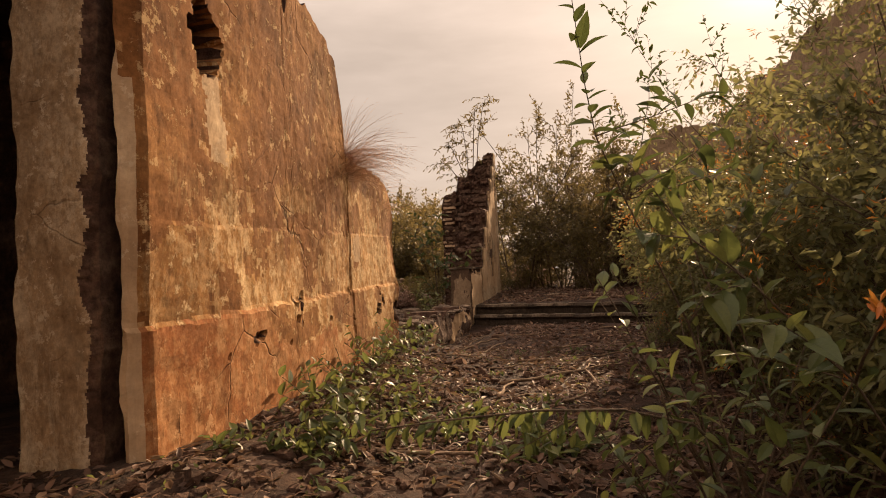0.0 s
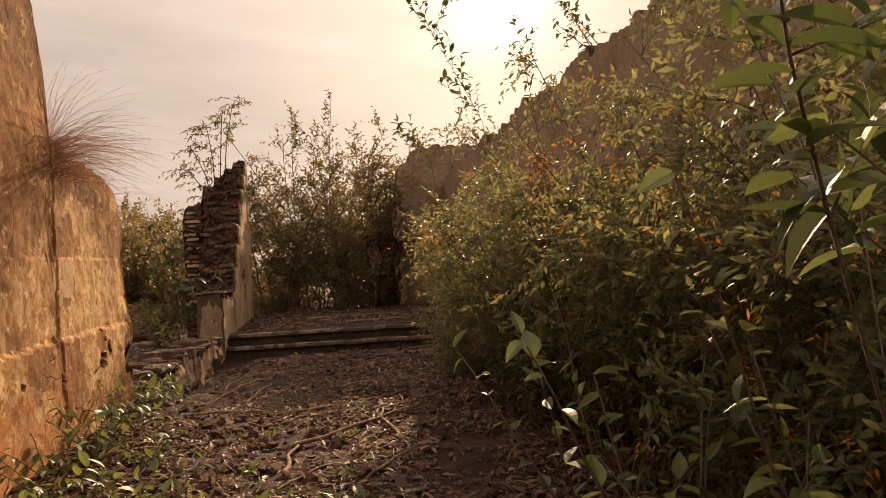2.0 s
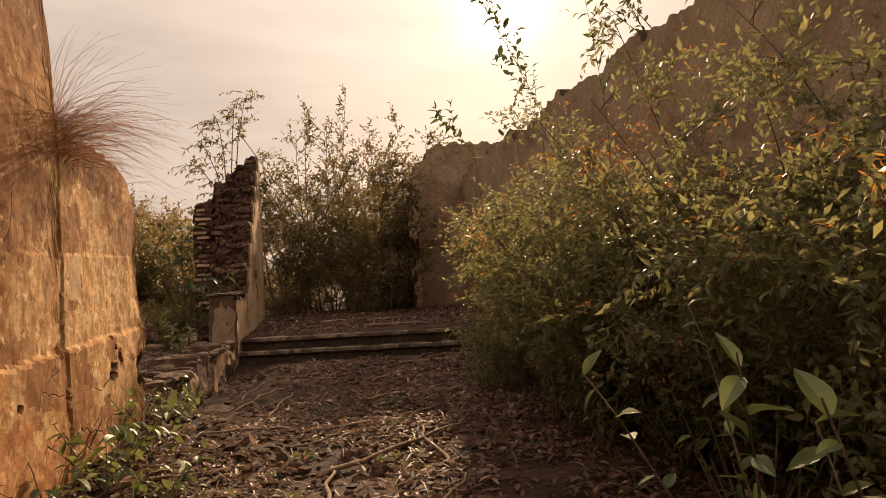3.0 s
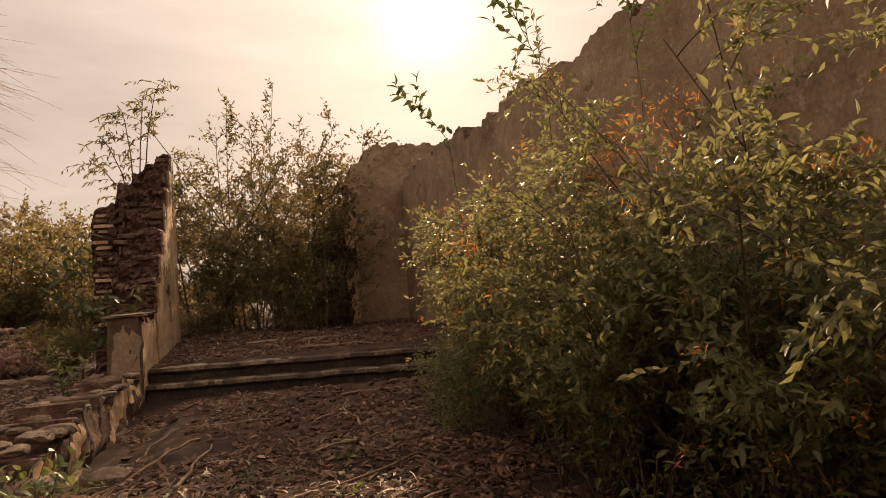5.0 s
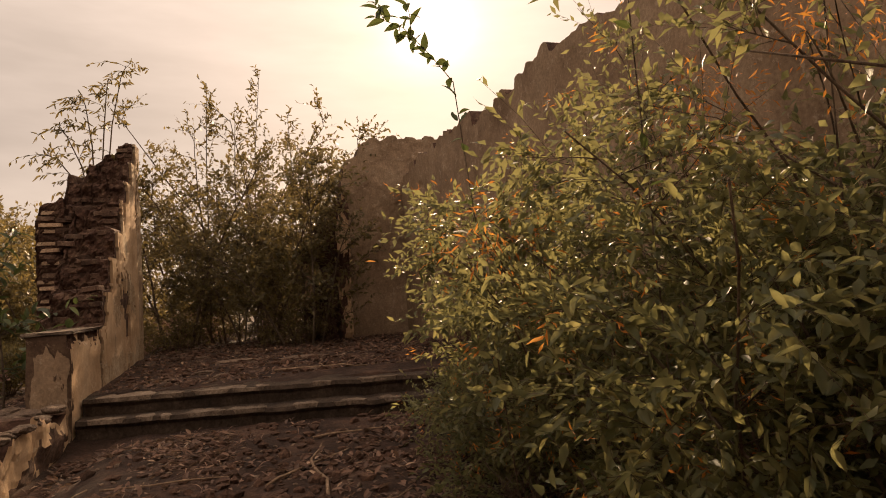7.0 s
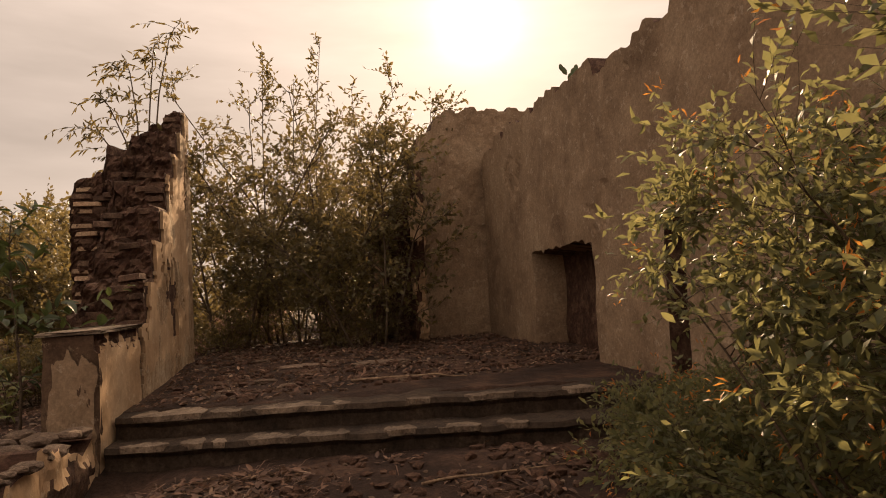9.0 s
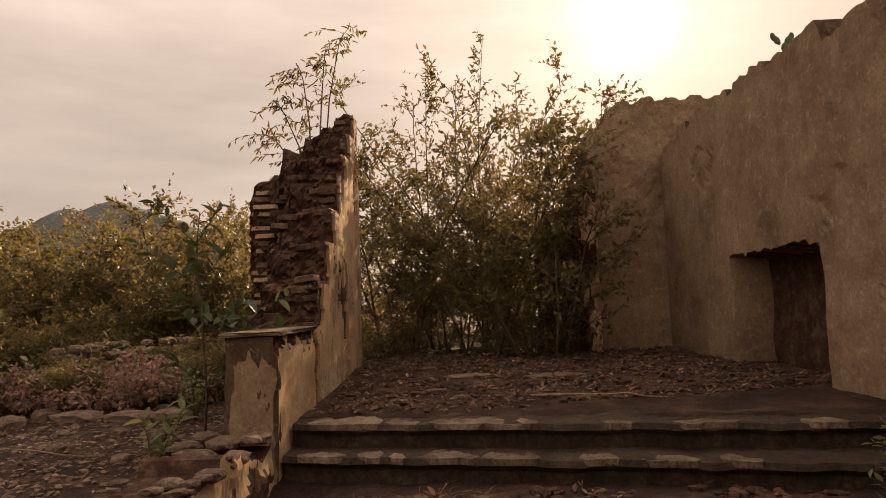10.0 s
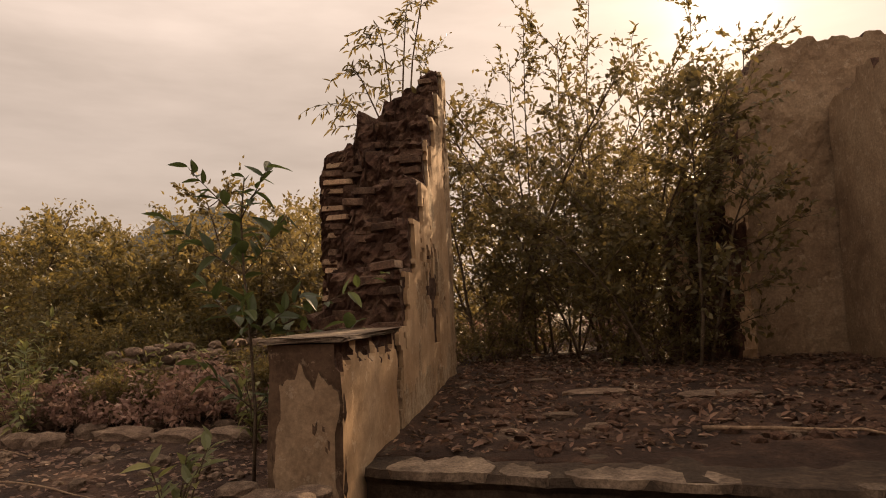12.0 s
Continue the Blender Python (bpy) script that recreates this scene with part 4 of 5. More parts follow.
def hang_leaf(root, at, heading, size, kind):
    d = Vector(heading).normalized()
    up = Vector((rng.normal() * 0.35, rng.normal() * 0.35, 1.0))
    side = d.cross(up).normalized()
    nor = side.cross(d)
    m = Matrix((side, d, nor)).transposed().to_4x4()
    ob = new("leaf", BLADES[kind][int(rng.integers(3))])
    ob.parent = root
    ob.matrix_basis = Matrix.Translation(Vector(at)) @ m @ Matrix.Scale(float(size), 4)
    return ob


def leafy_stem(root, line, r, count, size, kind, k0=0.2, droop=0.0, spread=0.8, name="stem", material="bark"):
    """A stem with leaves set along it, turn and turn about."""
    tb = Tubes(6)
    tb.add(line, r, r * 0.35)
    tb.mesh(name, M[material], root)
    ps, ds = along(np.asarray(line), np.clip(np.linspace(k0, 1.0, count) + rng.uniform(-0.5, 0.5, count) * (1 - k0) / count, k0, 1.0))
    for i, (p, d) in enumerate(zip(ps, ds)):
        d = d / np.linalg.norm(d)
        a = i * 2.4 + rng.uniform(-0.4, 0.4)
        side = np.cross(d, [0.2, 0.1, 1.0])
        side /= np.linalg.norm(side) + 1e-9
        up = np.cross(side, d)
        h = d * 0.5 + rng.normal(size=3) * 0.28 + (side * math.cos(a) + up * math.sin(a)) * spread + np.array([0, 0, droop])
        hang_leaf(root, p, h, size * rng.uniform(0.6, 1.2), kind)


def broad_plant(name, base, label, stems, height, count, size, kind, spread=0.3, lean=(0, 0, 0), droop=0.0, r=0.008, category="plant", group="", k0=0.25):
    root = thing(name, base, label, category, group)
    for s in range(stems):
        a = 2 * math.pi * s / stems + rng.uniform(-0.5, 0.5)
        out = np.array([math.cos(a), math.sin(a), 0]) * spread
        line = bough((0, 0, -0.03), out + np.array([0, 0, 1.0]), height * rng.uniform(0.65, 1.05), out * 0.7 + np.array(lean), 7, 0.07)
        leafy_stem(root, line, r, count, size, kind, droop=droop, k0=k0)
    return root


# the branch that hangs across the way at the start, and the tall stem above it
arch = thing("arching_branch", on_ground(1.35, 2.75), "thin branch arching over the path with hanging green leaves", "branch")
line = np.array([(0, 0, 0), (-0.12, -0.06, 0.45), (-0.38, -0.22, 0.68), (-0.72, -0.45, 0.80), (-1.05, -0.58, 0.84), (-1.35, -0.62, 0.83), (-1.62, -0.6, 0.80)])
leafy_stem(arch, line, 0.008, 34, 0.085, "broad", 0.28, droop=-0.95, spread=0.55)
for k in (2, 3, 4):
    side = bough(line[k], (-0.5, -0.5 + 0.3 * k, -0.1), 0.45, (0, 0, -0.9), 5, 0.06)
    leafy_stem(arch, side, 0.005, 9, 0.075, "broad", 0.15, droop=-0.9, spread=0.5, name="side_branch")

tall = thing("tall_sapling", on_ground(1.0, 2.1), "tall thin sapling with broad leaves against the sky", "sapling")
line = np.array([(0, 0, -0.02), (-0.05, -0.02, 0.6), (-0.22, -0.08, 1.15), (-0.42, -0.14, 1.55), (-0.51, -0.17, 1.75), (-0.54, -0.18, 1.92), (-0.57, -0.19, 2.2)])
leafy_stem(tall, line, 0.004, 26, 0.10, "dark", 0.5, droop=-0.05, spread=0.85)
for p, h, n in ((line[4], (0.9, 0.1, 0.35), 0.5), (line[3], (0.8, 0.3, 0.5), 0.55), (line[3], (0.9, 0.5, 0.25), 0.6), (line[2], (0.9, 0.3, 0.7), 0.7), (line[3], (0.5, 0.6, 0.9), 0.6), (line[2], (0.9, 0.8, 0.9), 0.8)):
    leafy_stem(tall, bough(p, h, n, (0, 0, 0.1), 5, 0.07), 0.0025, 12, 0.09, "dark", 0.25, droop=-0.05, name="side_branch")

# a broad-leaved bough that reaches out of the shrubs beside the path, with an orange flower head
bough_thing = thing("overhanging_bough", on_ground(1.62, 1.95), "broad-leaved bough reaching out of the shrubs, orange blossom", "branch")
line = np.array([(0, 0, -0.02), (-0.15, -0.02, 0.55), (-0.4, -0.06, 0.95), (-0.7, -0.1, 1.25), (-0.9, -0.14, 1.4), (-1.05, -0.16, 1.42)])
leafy_stem(bough_thing, line, 0.005, 18, 0.115, "broad", 0.35, droop=-0.2, spread=0.8)
for k, h, n in ((2, (-0.6, -0.3, 0.5), 0.5), (2, (-0.5, 0.5, 0.2), 0.6), (3, (-0.4, 0.4, 0.7), 0.5), (3, (-0.5, -0.5, 0.1), 0.45), (1, (-0.8, 0.1, 0.4), 0.6), (1, (-0.5, 0.7, 0.6), 0.7), (4, (-0.3, 0.4, 0.6), 0.35)):
    leafy_stem(bough_thing, bough(line[k], h, n, (0, 0, -0.25), 5, 0.06), 0.003, 9, 0.11, "broad", 0.15, droop=-0.2, spread=0.8, name="side_branch")
head = bough(line[2], (-0.35, -0.75, 0.45), 0.5, (0, 0, 0.1), 5, 0.04)
tb = Tubes(5)
tb.add(head, 0.005, 0.003)
tb.mesh("flower_stalk", M["bark"], bough_thing)
fl = Leaves(LEAF6)
fl.add(head[-1] + rng.normal(size=(26, 3)) * 0.02, rng.normal(size=(26, 3)) + np.array([-0.3, -0.3, 0.3]), rng.uniform(0.04, 0.075, 26), np.full(26, 0.014))
tagged(fl.mesh("blossom", M["flower"], bough_thing, "orange tubular flowers"), kind="stuff")

# broad-leaved plants at the foot of the shrubs, nearest to the walk
for x, y, h, n, c in ((1.15, 2.55, 1.15, 5, 11), (1.35, 3.05, 1.45, 6, 12), (1.05, 3.3, 0.7, 6, 8), (1.55, 3.75, 1.5, 6, 12), (2.2, 4.5, 1.2, 6, 11), (1.6, 2.6, 1.9, 5, 13), (2.75, 6.4, 1.1, 6, 10), (2.85, 6.9, 1.2, 6, 10), (3.0, 7.5, 1.1, 6, 10), (3.1, 7.0, 1.3, 6, 10), (2.95, 5.8, 1.2, 6, 10)):
    broad_plant("broad_leaved_plant", on_ground(x, y), "broad-leaved green weed growing at the edge of the shrubs", n, h, c, 0.105 if y < 5 else 0.075, "broad", 0.35, droop=-0.25,
                group="broad weeds by the shrubs")

# weeds on the floor: at the foot of the left wall and across the path
for u, v, h, n, size in ((3.5, -2.2, 0.22, 5, 0.09), (3.75, -2.0, 0.2, 5, 0.08), (4.1, -1.75, 0.16, 4, 0.07), (5.0, -2.3, 0.42, 5, 0.085), (5.5, -2.2, 0.5, 5, 0.09), (5.9, -2.35, 0.65, 5, 0.10),
                         (6.3, -2.2, 0.7, 5, 0.10), (6.75, -2.3, 0.8, 6, 0.11), (7.2, -2.2, 0.62, 5, 0.10), (7.7, -2.35, 0.6, 5, 0.09), (8.2, -2.3, 0.5, 5, 0.09), (8.8, -2.35, 0.45, 5, 0.09), (3.9, -1.7, 0.55, 6, 0.12), (4.3, -1.85, 0.65, 6, 0.12), (4.7, -1.9, 0.6, 6, 0.12), (5.2, -1.8, 0.55, 6, 0.11), (4.5, -1.45, 0.4, 5, 0.11), (5.6, -1.6, 0.4, 5, 0.1), (6.4, -1.9, 0.5, 5, 0.11), (9.4, -2.3, 0.4, 5, 0.09)):
    x, y, _ = P(u, v)
    broad_plant("wall_foot_weed", on_ground(x, y), "leafy green weed at the foot of the plaster wall", n, h, 7, size, "broad", 0.6, droop=-0.3, r=0.005, group="weeds at the wall")
for x, y, h in ((0.05, 5.2, 0.2), (0.5, 5.6, 0.16), (-0.2, 5.9, 0.18), (0.25, 4.7, 0.2), (0.9, 6.1, 0.15), (1.2, 7.2, 0.14), (-0.6, 5.3, 0.24), (0.3, 6.6, 0.13), (1.6, 8.3, 0.12), (-0.9, 4.6, 0.26), (-0.75, 3.7, 0.2),
                (-0.35, 4.4, 0.15), (1.1, 9.4, 0.12), (1.9, 9.2, 0.12), (0.6, 7.7, 0.12), (-0.5, 6.6, 0.2), (-1.0, 5.7, 0.28)):
    broad_plant("floor_seedling", on_ground(x, y), "small green seedling among the dead leaves", 4, h, 5, 0.075, "broad", 0.9, droop=-0.05, r=0.003, group="seedlings on the floor", k0=0.35)

for i in range(15):
    x, y = rng.uniform(-0.9, 1.15), rng.uniform(4.1, 5.9)
    broad_plant("floor_seedling", on_ground(x, y), "fresh green broad-leaved seedling on the litter", 4, rng.uniform(0.16, 0.28), 5, 0.11, "broad", 0.9, droop=0.05, r=0.003, group="seedlings on the floor", k0=0.35)

# the broad-leaved young tree outside, by the pale block, and weeds near it
young = thing("young_tree", on_ground(-0.2, 15.6), "young tree with large dark leaves outside the wall", "tree")
line = np.array([(0, 0, -0.03), (0.02, 0, 0.6), (-0.02, 0.02, 1.2), (-0.06, 0.0, 1.7), (-0.08, 0.0, 2.15), (-0.05, 0, 2.5)])
leafy_stem(young, line, 0.016, 14, 0.17, "dark", 0.55)
for k, h, n in ((3, (-0.8, -0.1, 0.55), 0.75), (4, (-0.75, 0.1, 0.6), 0.65), (3, (0.5, 0.2, 0.7), 0.6), (4, (0.35, -0.2, 0.6), 0.5), (2, (-0.6, 0.3, 0.5), 0.7), (2, (0.6, -0.3, 0.4), 0.6), (3, (-0.2, 0.7, 0.6), 0.6), (2, (0.1, -0.7, 0.4), 0.6), (1, (-0.6, -0.3, 0.6), 0.6), (1, (0.5, 0.4, 0.6), 0.5), (2, (0.95, -0.2, 0.25), 1.2), (2, (0.9, 0.1, 0.1), 0.9), (1, (0.9, -0.3, 0.5), 0.9)):
    leafy_stem(young, bough(line[k], h, n, (0, 0, 0.15), 5, 0.05), 0.007, 11, 0.2, "dark", 0.2, name="branch")
for x, y, h, n, c in ((-5.3, 17.8, 2.3, 5, 22), (-5.6, 18.6, 2.0, 5, 20), (-4.0, 19.0, 1.55, 4, 20), (-3.6, 18.5, 1.2, 4, 16), (-4.4, 18.2, 0.8, 5, 9), (-3.1, 19.2, 0.9, 5, 10), (-4.9, 20.2, 1.1, 5, 10), (-0.6, 17.3, 0.9, 5, 12), (-0.4, 14.4, 0.7, 5, 9), (-2.2, 20.0, 1.0, 5, 10)):
    broad_plant("outer_weed", on_ground(x, y), "upright leafy weed on the stony ground outside", n + 1, h, int(c * 1.4), 0.15, "pale", 0.2, r=0.008, group="weeds outside", k0=0.12)

for i in range(12):
    x, y = rng.uniform(-5.8, -1.0), rng.uniform(17.9, 19.8)
    broad_plant("outer_weed", on_ground(x, y), "upright leafy weed on the stony ground outside", 5, rng.uniform(0.6, 1.4), 15, 0.13, "pale", 0.28, r=0.006, group="weeds outside", k0=0.12)


# ---- sprouts, grass and cactus on the wall tops ----
def sprout(u, v, z, label, stems, height, lean, count, size, twigs=0):
    root = thing("wall_sprout", P(u, v, z), label, "shrub", "sprouts on the wall tops")
    for s in range(stems):
        line = bough((rng.uniform(-0.1, 0.1), rng.uniform(-0.1, 0.1), -0.05), np.array(lean) + rng.normal(size=3) * 0.28, height * rng.uniform(0.6, 1.1), (0, 0, 0.1), 7, 0.06)
        leafy_stem(root, line, 0.007, count, size, "dark", 0.15, spread=0.7)
        for k in range(twigs):
            p, d = along(line, [rng.uniform(0.3, 0.9)])
            leafy_stem(root, bough(p[0], d[0] * 5 + rng.normal(size=3) * 0.7, height * 0.3, (0, 0, 0), 4, 0.05), 0.004, 8, size, "dark", 0.15, spread=0.7, name="twig")


# long shoots that stand out of the shrubs against the sky
def shoot(base, knee, tip, twigs, size):
    root = thing("tall_shoot", on_ground(*base), "long leafy shoot rising above the shrubs", "shrub", "tall shoots")
    z0 = root.location
    a, b = np.array(knee) - np.array(z0), np.array(tip) - np.array(z0)
    pts = [np.array((0, 0, -0.02)), a * 0.35, a * 0.7, a, a * 0.72 + b * 0.28 + np.array((0, 0, 0.05)), a * 0.38 + b * 0.62 + np.array((0, 0, 0.08)), b]
    leafy_stem(root, np.array(pts), 0.0045, 26, size, "dark", 0.3, spread=0.95)
    for k in range(twigs):
        p, d = along(np.array(pts), [rng.uniform(0.5, 0.95)])
        head = (b - a) / np.linalg.norm(b - a) + np.array((0.4, 0.1, 0.35)) + rng.normal(size=3) * 0.4
        leafy_stem(root, bough(p[0], head, rng.uniform(0.25, 0.55), (0, 0, 0.1), 5, 0.05), 0.003, 8, size, "dark", 0.15, spread=0.6, name="twig")


shoot((3.0, 7.2), (2.78, 7.11, 3.05), (2.05, 7.2, 4.3), 12, 0.09)
shoot((2.95, 8.25), (2.69, 8.34, 2.85), (2.41, 8.74, 3.35), 3, 0.10)
shoot((3.2, 6.6), (3.05, 6.5, 2.8), (2.8, 6.4, 3.9), 5, 0.08)
sprout(9.3, 3.3, 4.5, "leafy sprout on top of the ruined wall", 4, 1.1, (-0.4, 0.1, 0.8), 12, 0.09, 2)

# a tuft of dry grass on the broken top of the near wall
def grass_tuft(at, label, count, length, lean):
    root = thing("grass_tuft", at, label, "grass")
    clumps = [Tubes(3) for _ in range(6)]
    for i in range(count):
        tb = clumps[i % 6]
        a = rng.uniform(0, 2 * math.pi)
        head = np.array([math.cos(a) * 0.75, math.sin(a) * 0.75, 0.8]) + np.array(lean) + rng.normal(size=3) * 0.2
        foot = (rng.normal() * 0.13 * SU, rng.normal() * 0.16, rng.uniform(-0.3, 0.02))
        tb.add(bough(foot, head, length * rng.uniform(0.4, 1.15), (lean[0] * 0.8, lean[1] * 0.8, -0.95), 5, 0.08), 0.0021, 0.0007)
    for tb in clumps:
        tb.mesh("clump", M["dry_grass"], root)


grass_tuft(P(6.78, -2.66, 2.72), "tuft of dry reddish grass on the broken wall", 520, 0.85, (0.35, 0.4, 0.0))
grass_tuft(P(8.15, -2.75, 2.45), "thin tuft of dry grass on the wall end", 60, 0.7, (0.3, 0.3, 0.0))

def cactus(at):
    root = thing("prickly_pear", at, "small prickly pear growing on the wall top", "cactus")
    pads = [((0, 0, -0.04), 0.08, 10), ((0.05, 0.02, 0.08), 0.08, 35), ((-0.06, 0.0, 0.08), 0.07, -40), ((0.13, 0.03, 0.16), 0.06, 20), ((-0.14, 0.0, 0.12), 0.06, -15)]
    for at2, size, tilt in pads:
        bm = bmesh.new()
        bmesh.ops.create_uvsphere(bm, u_segments=14, v_segments=9, radius=1.0)
        for p in bm.verts:
            w = 1.0 if p.co.z > 0 else 1.0 - 0.35 * p.co.z ** 2
            p.co = Vector((p.co.x * size * 0.72 * w, p.co.y * size * 0.16, (p.co.z + 0.9) * size))
        bmesh.ops.transform(bm, matrix=Matrix.Translation(at2) @ pose(0, 0, 0, 0, tilt, 0), verts=bm.verts)
        part("pad", bm, M["cactus"], root)


cactus(P(16.4, 3.45, 4.76))

# hanging tufts of orange flowers and dry stalks in the shrubs high by the wall
for u, v, z in ((8.6, 2.2, 2.55), (7.9, 1.9, 2.3), (9.0, 2.6, 2.9), (6.9, 1.5, 2.45), (7.83, 0.6, 1.88), (7.7, 2.3, 2.85), (8.0, 1.9, 2.6)):
    root = thing("flower_spray", P(u, v, z), "spray of orange tubular flowers hanging from the shrubs", "flowers", "flower sprays")
    stalk = Tubes(4)
    stalk.add(bough((0.25, 0.1, -0.55), (-0.3, -0.05, 0.9), 0.65, (-0.4, 0, -0.4), 6, 0.04), 0.006, 0.003)
    stalk.mesh("stalk", M["bark"], root)
    fl = Leaves(LEAF4)
    n = 130
    p = rng.normal(size=(n, 3)) * np.array([0.13, 0.13, 0.10])
    fl.add(p, p * 4 + rng.normal(size=(n, 3)) * 0.4 + np.array([0, 0, -0.3]), rng.uniform(0.03, 0.07, n), np.full(n, 0.010))
    tagged(fl.mesh("petals", M["flower"], root), kind="stuff")


# ---- stones, rocks and sticks ----
def stone_mesh(name, seed, sx, sy, sz, material, rough=0.22):
    bm = bmesh.new()
    bmesh.ops.create_icosphere(bm, subdivisions=2, radius=1.0)
    for p in bm.verts:
        n = p.co.normalized()
        box = max(abs(n.x), abs(n.y), abs(n.z))
        q = n / (box ** 0.55)
        q *= 1 + rough * fbm(n.x * 1.3 + seed, n.y * 1.3, n.z * 1.3, 3)
        p.co = Vector((q.x * sx, q.y * sy, q.z * sz)) * 0.5
    me = bpy.data.meshes.new(name)
    bm.to_mesh(me)
    bm.free()
    me.materials.append(material)
    return me


STONES = [stone_mesh("stone", 3.7 * k, 1.0, 0.78, 0.6, M["stone"]) for k in range(6)]


def put_stone(name, parent, at, size, turn=0.0, tilt=0.0, flat=1.0):
    ob = new(name, STONES[int(rng.integers(6))])
    ob.parent = parent
    m = Matrix.Translation(Vector(at)) @ pose(0, 0, 0, tilt, tilt * 0.6, turn) @ Matrix.Diagonal((size, size, size * flat, 1))
    ob.matrix_basis = m
    return ob


# stones laid along the broken footing
u = 8.75
while u < 14.15:
    s = rng.uniform(0.13, 0.3)
    for v in (LEFT_V - 0.12, LEFT_V - 0.36, LEFT_V - 0.58):
        if rng.random() < 0.62:
            put_stone("stone", footing, P(u + rng.uniform(-0.06, 0.06), v + rng.uniform(-0.05, 0.05), 0.53 + rng.uniform(-0.04, 0.05)), s * rng.uniform(0.8, 1.15), -12.7 + rng.uniform(-25, 25), rng.uniform(-10, 10), 0.6)
    u += s * 0.85
# the rubble walls outside
def rubble_wall(a, b, length, courses, label):
    a, b = np.array(a), np.array(b)
    rubble = thing("rubble_wall", on_ground(*((a + b) / 2)), label, "rubble wall", "rubble walls")
    base = np.array(rubble.location)
    across = np.array((b[1] - a[1], a[0] - b[0])) / np.linalg.norm(b - a)
    for i in range(length):
        for k in range(courses):
            for w in (0, 1):
                if rng.random() < 0.12 + 0.05 * k:
                    continue
                q = a + (b - a) * (i + 0.5 * (k % 2) + rng.uniform(-0.15, 0.15)) / length
                q = q + across * (0.18 - 0.36 * w + rng.uniform(-0.05, 0.05) - 0.03 * k)
                z = ground_z(*q) + 0.08 + k * 0.135
                put_stone("stone", rubble, np.array((q[0], q[1], z)) - base, rng.uniform(0.17, 0.27), rng.uniform(0, 360), rng.uniform(-20, 20), 0.95)


rubble_wall((-2.75, 19.3), (-1.1, 21.9), 17, 7, "broken dry-stone rubble wall overgrown with weeds")
rubble_wall((-3.9, 18.9), (-1.3, 19.5), 14, 4, "low tumbled heap of pale rubble stones in weeds")
# kerb slabs and loose rocks outside
for x, y, s, t in ((-2.25, 18.05, 0.75, -18), (-1.55, 17.85, 0.7, -14), (-0.95, 17.65, 0.6, -20)):
    ob = tagged(new("kerb_slab", STONES[2]), "flat stone kerb slab lying on the ground", "slab", "kerb slabs")
    ob.matrix_basis = Matrix.Translation(Vector(on_ground(x, y)) + Vector((0, 0, 0.04))) @ pose(0, 0, 0, 0, 0, t) @ Matrix.Diagonal((s, 0.5, 0.3, 1))
for x, y, s in ((-3.82, 17.7, 0.5), (-3.35, 17.9, 0.34), (-2.95, 17.75, 0.4), (-2.7, 18.2, 0.36), (-4.4, 17.5, 0.4), (-3.5, 17.0, 0.25), (-3.1, 17.2, 0.2), (-2.4, 17.3, 0.16), (-4.1, 16.8, 0.3), (-2.0, 16.8, 0.18), (-1.3, 16.6, 0.22),
                (-3.7, 18.4, 0.42), (-4.9, 18.0, 0.5), (-2.1, 18.6, 0.3), (-1.2, 18.4, 0.25), (-0.8, 16.2, 0.2), (-1.7, 15.9, 0.16), (-0.9, 15.2, 0.2), (0.02, 10.4, 0.42), (-0.45, 9.5, 0.5), (0.12, 13.5, 0.3), (0.38, 14.0, 0.22), (0.25, 12.4, 0.16)):
    ob = tagged(new("rock", STONES[int(rng.integers(6))]), "loose weathered field rock on bare ground", "rock", "loose rocks")
    ob.matrix_basis = Matrix.Translation(Vector(on_ground(x, y)) + Vector((0, 0, s * 0.12))) @ pose(0, 0, 0, rng.uniform(-10, 10), 0, rng.uniform(0, 360)) @ Matrix.Scale(s, 4)
# a stump of broken wall close by on the right of the start
stump = ruin_wall("wall_right_stump", lambda v, u, z: P(u, v, z), 0.92, 1.5, -0.2, steps_of([(0.9, 0.35), (1.0, 0.75), (1.12, 1.0), (1.5, 1.15)]),
                  lambda v, z: 1.35 + 0.06 * fbm(v * 4, z * 4, 2.0), lambda v, z: 1.6, 14, 20, [M["plaster_grey"], M["core"], M["core"]], lambda v, z: 0 if v < 1.02 else 1, rough_end=0.05)
tagged(stump, "low stump of broken wall with red core", "wall", kind="structure")
# the low earth wall far outside
bank = ruin_wall("wall_outer", lambda x, y, z: Vector((x, y, z)), -16.0, -5.2, -0.2, steps_of([(-16, 1.1), (-10, 1.25), (-5.2, 1.0)]),
                 lambda x, z: 21.6 - 0.12 * x + 0.1 * fbm(x, z, 2.0), lambda x, z: 22.1 - 0.12 * x, 60, 8, [M["core"], M["core"], M["core"]], lambda x, z: 0)
tagged(bank, "low dark ruined earth wall outside", "wall", kind="structure")

# flat cap on the pale block
bm = bmesh.new()
bmesh.ops.create_cube(bm, size=1.0)
bmesh.ops.subdivide_edges(bm, edges=bm.edges[:], cuts=5, use_grid_fill=True)
for p in bm.verts:
    k = 0.035 * fbm(p.co.x * 3, p.co.y * 3, p.co.z, 3)
    p.co = P(14.97 + p.co.y * 1.56 + k, LEFT_V - 0.245 + p.co.x * 0.56 + k, 1.425 + p.co.z * 0.035 + 0.2 * k)
cap = part("cap_slab", bm, M["slab"], pier, "thin flat cap slab")

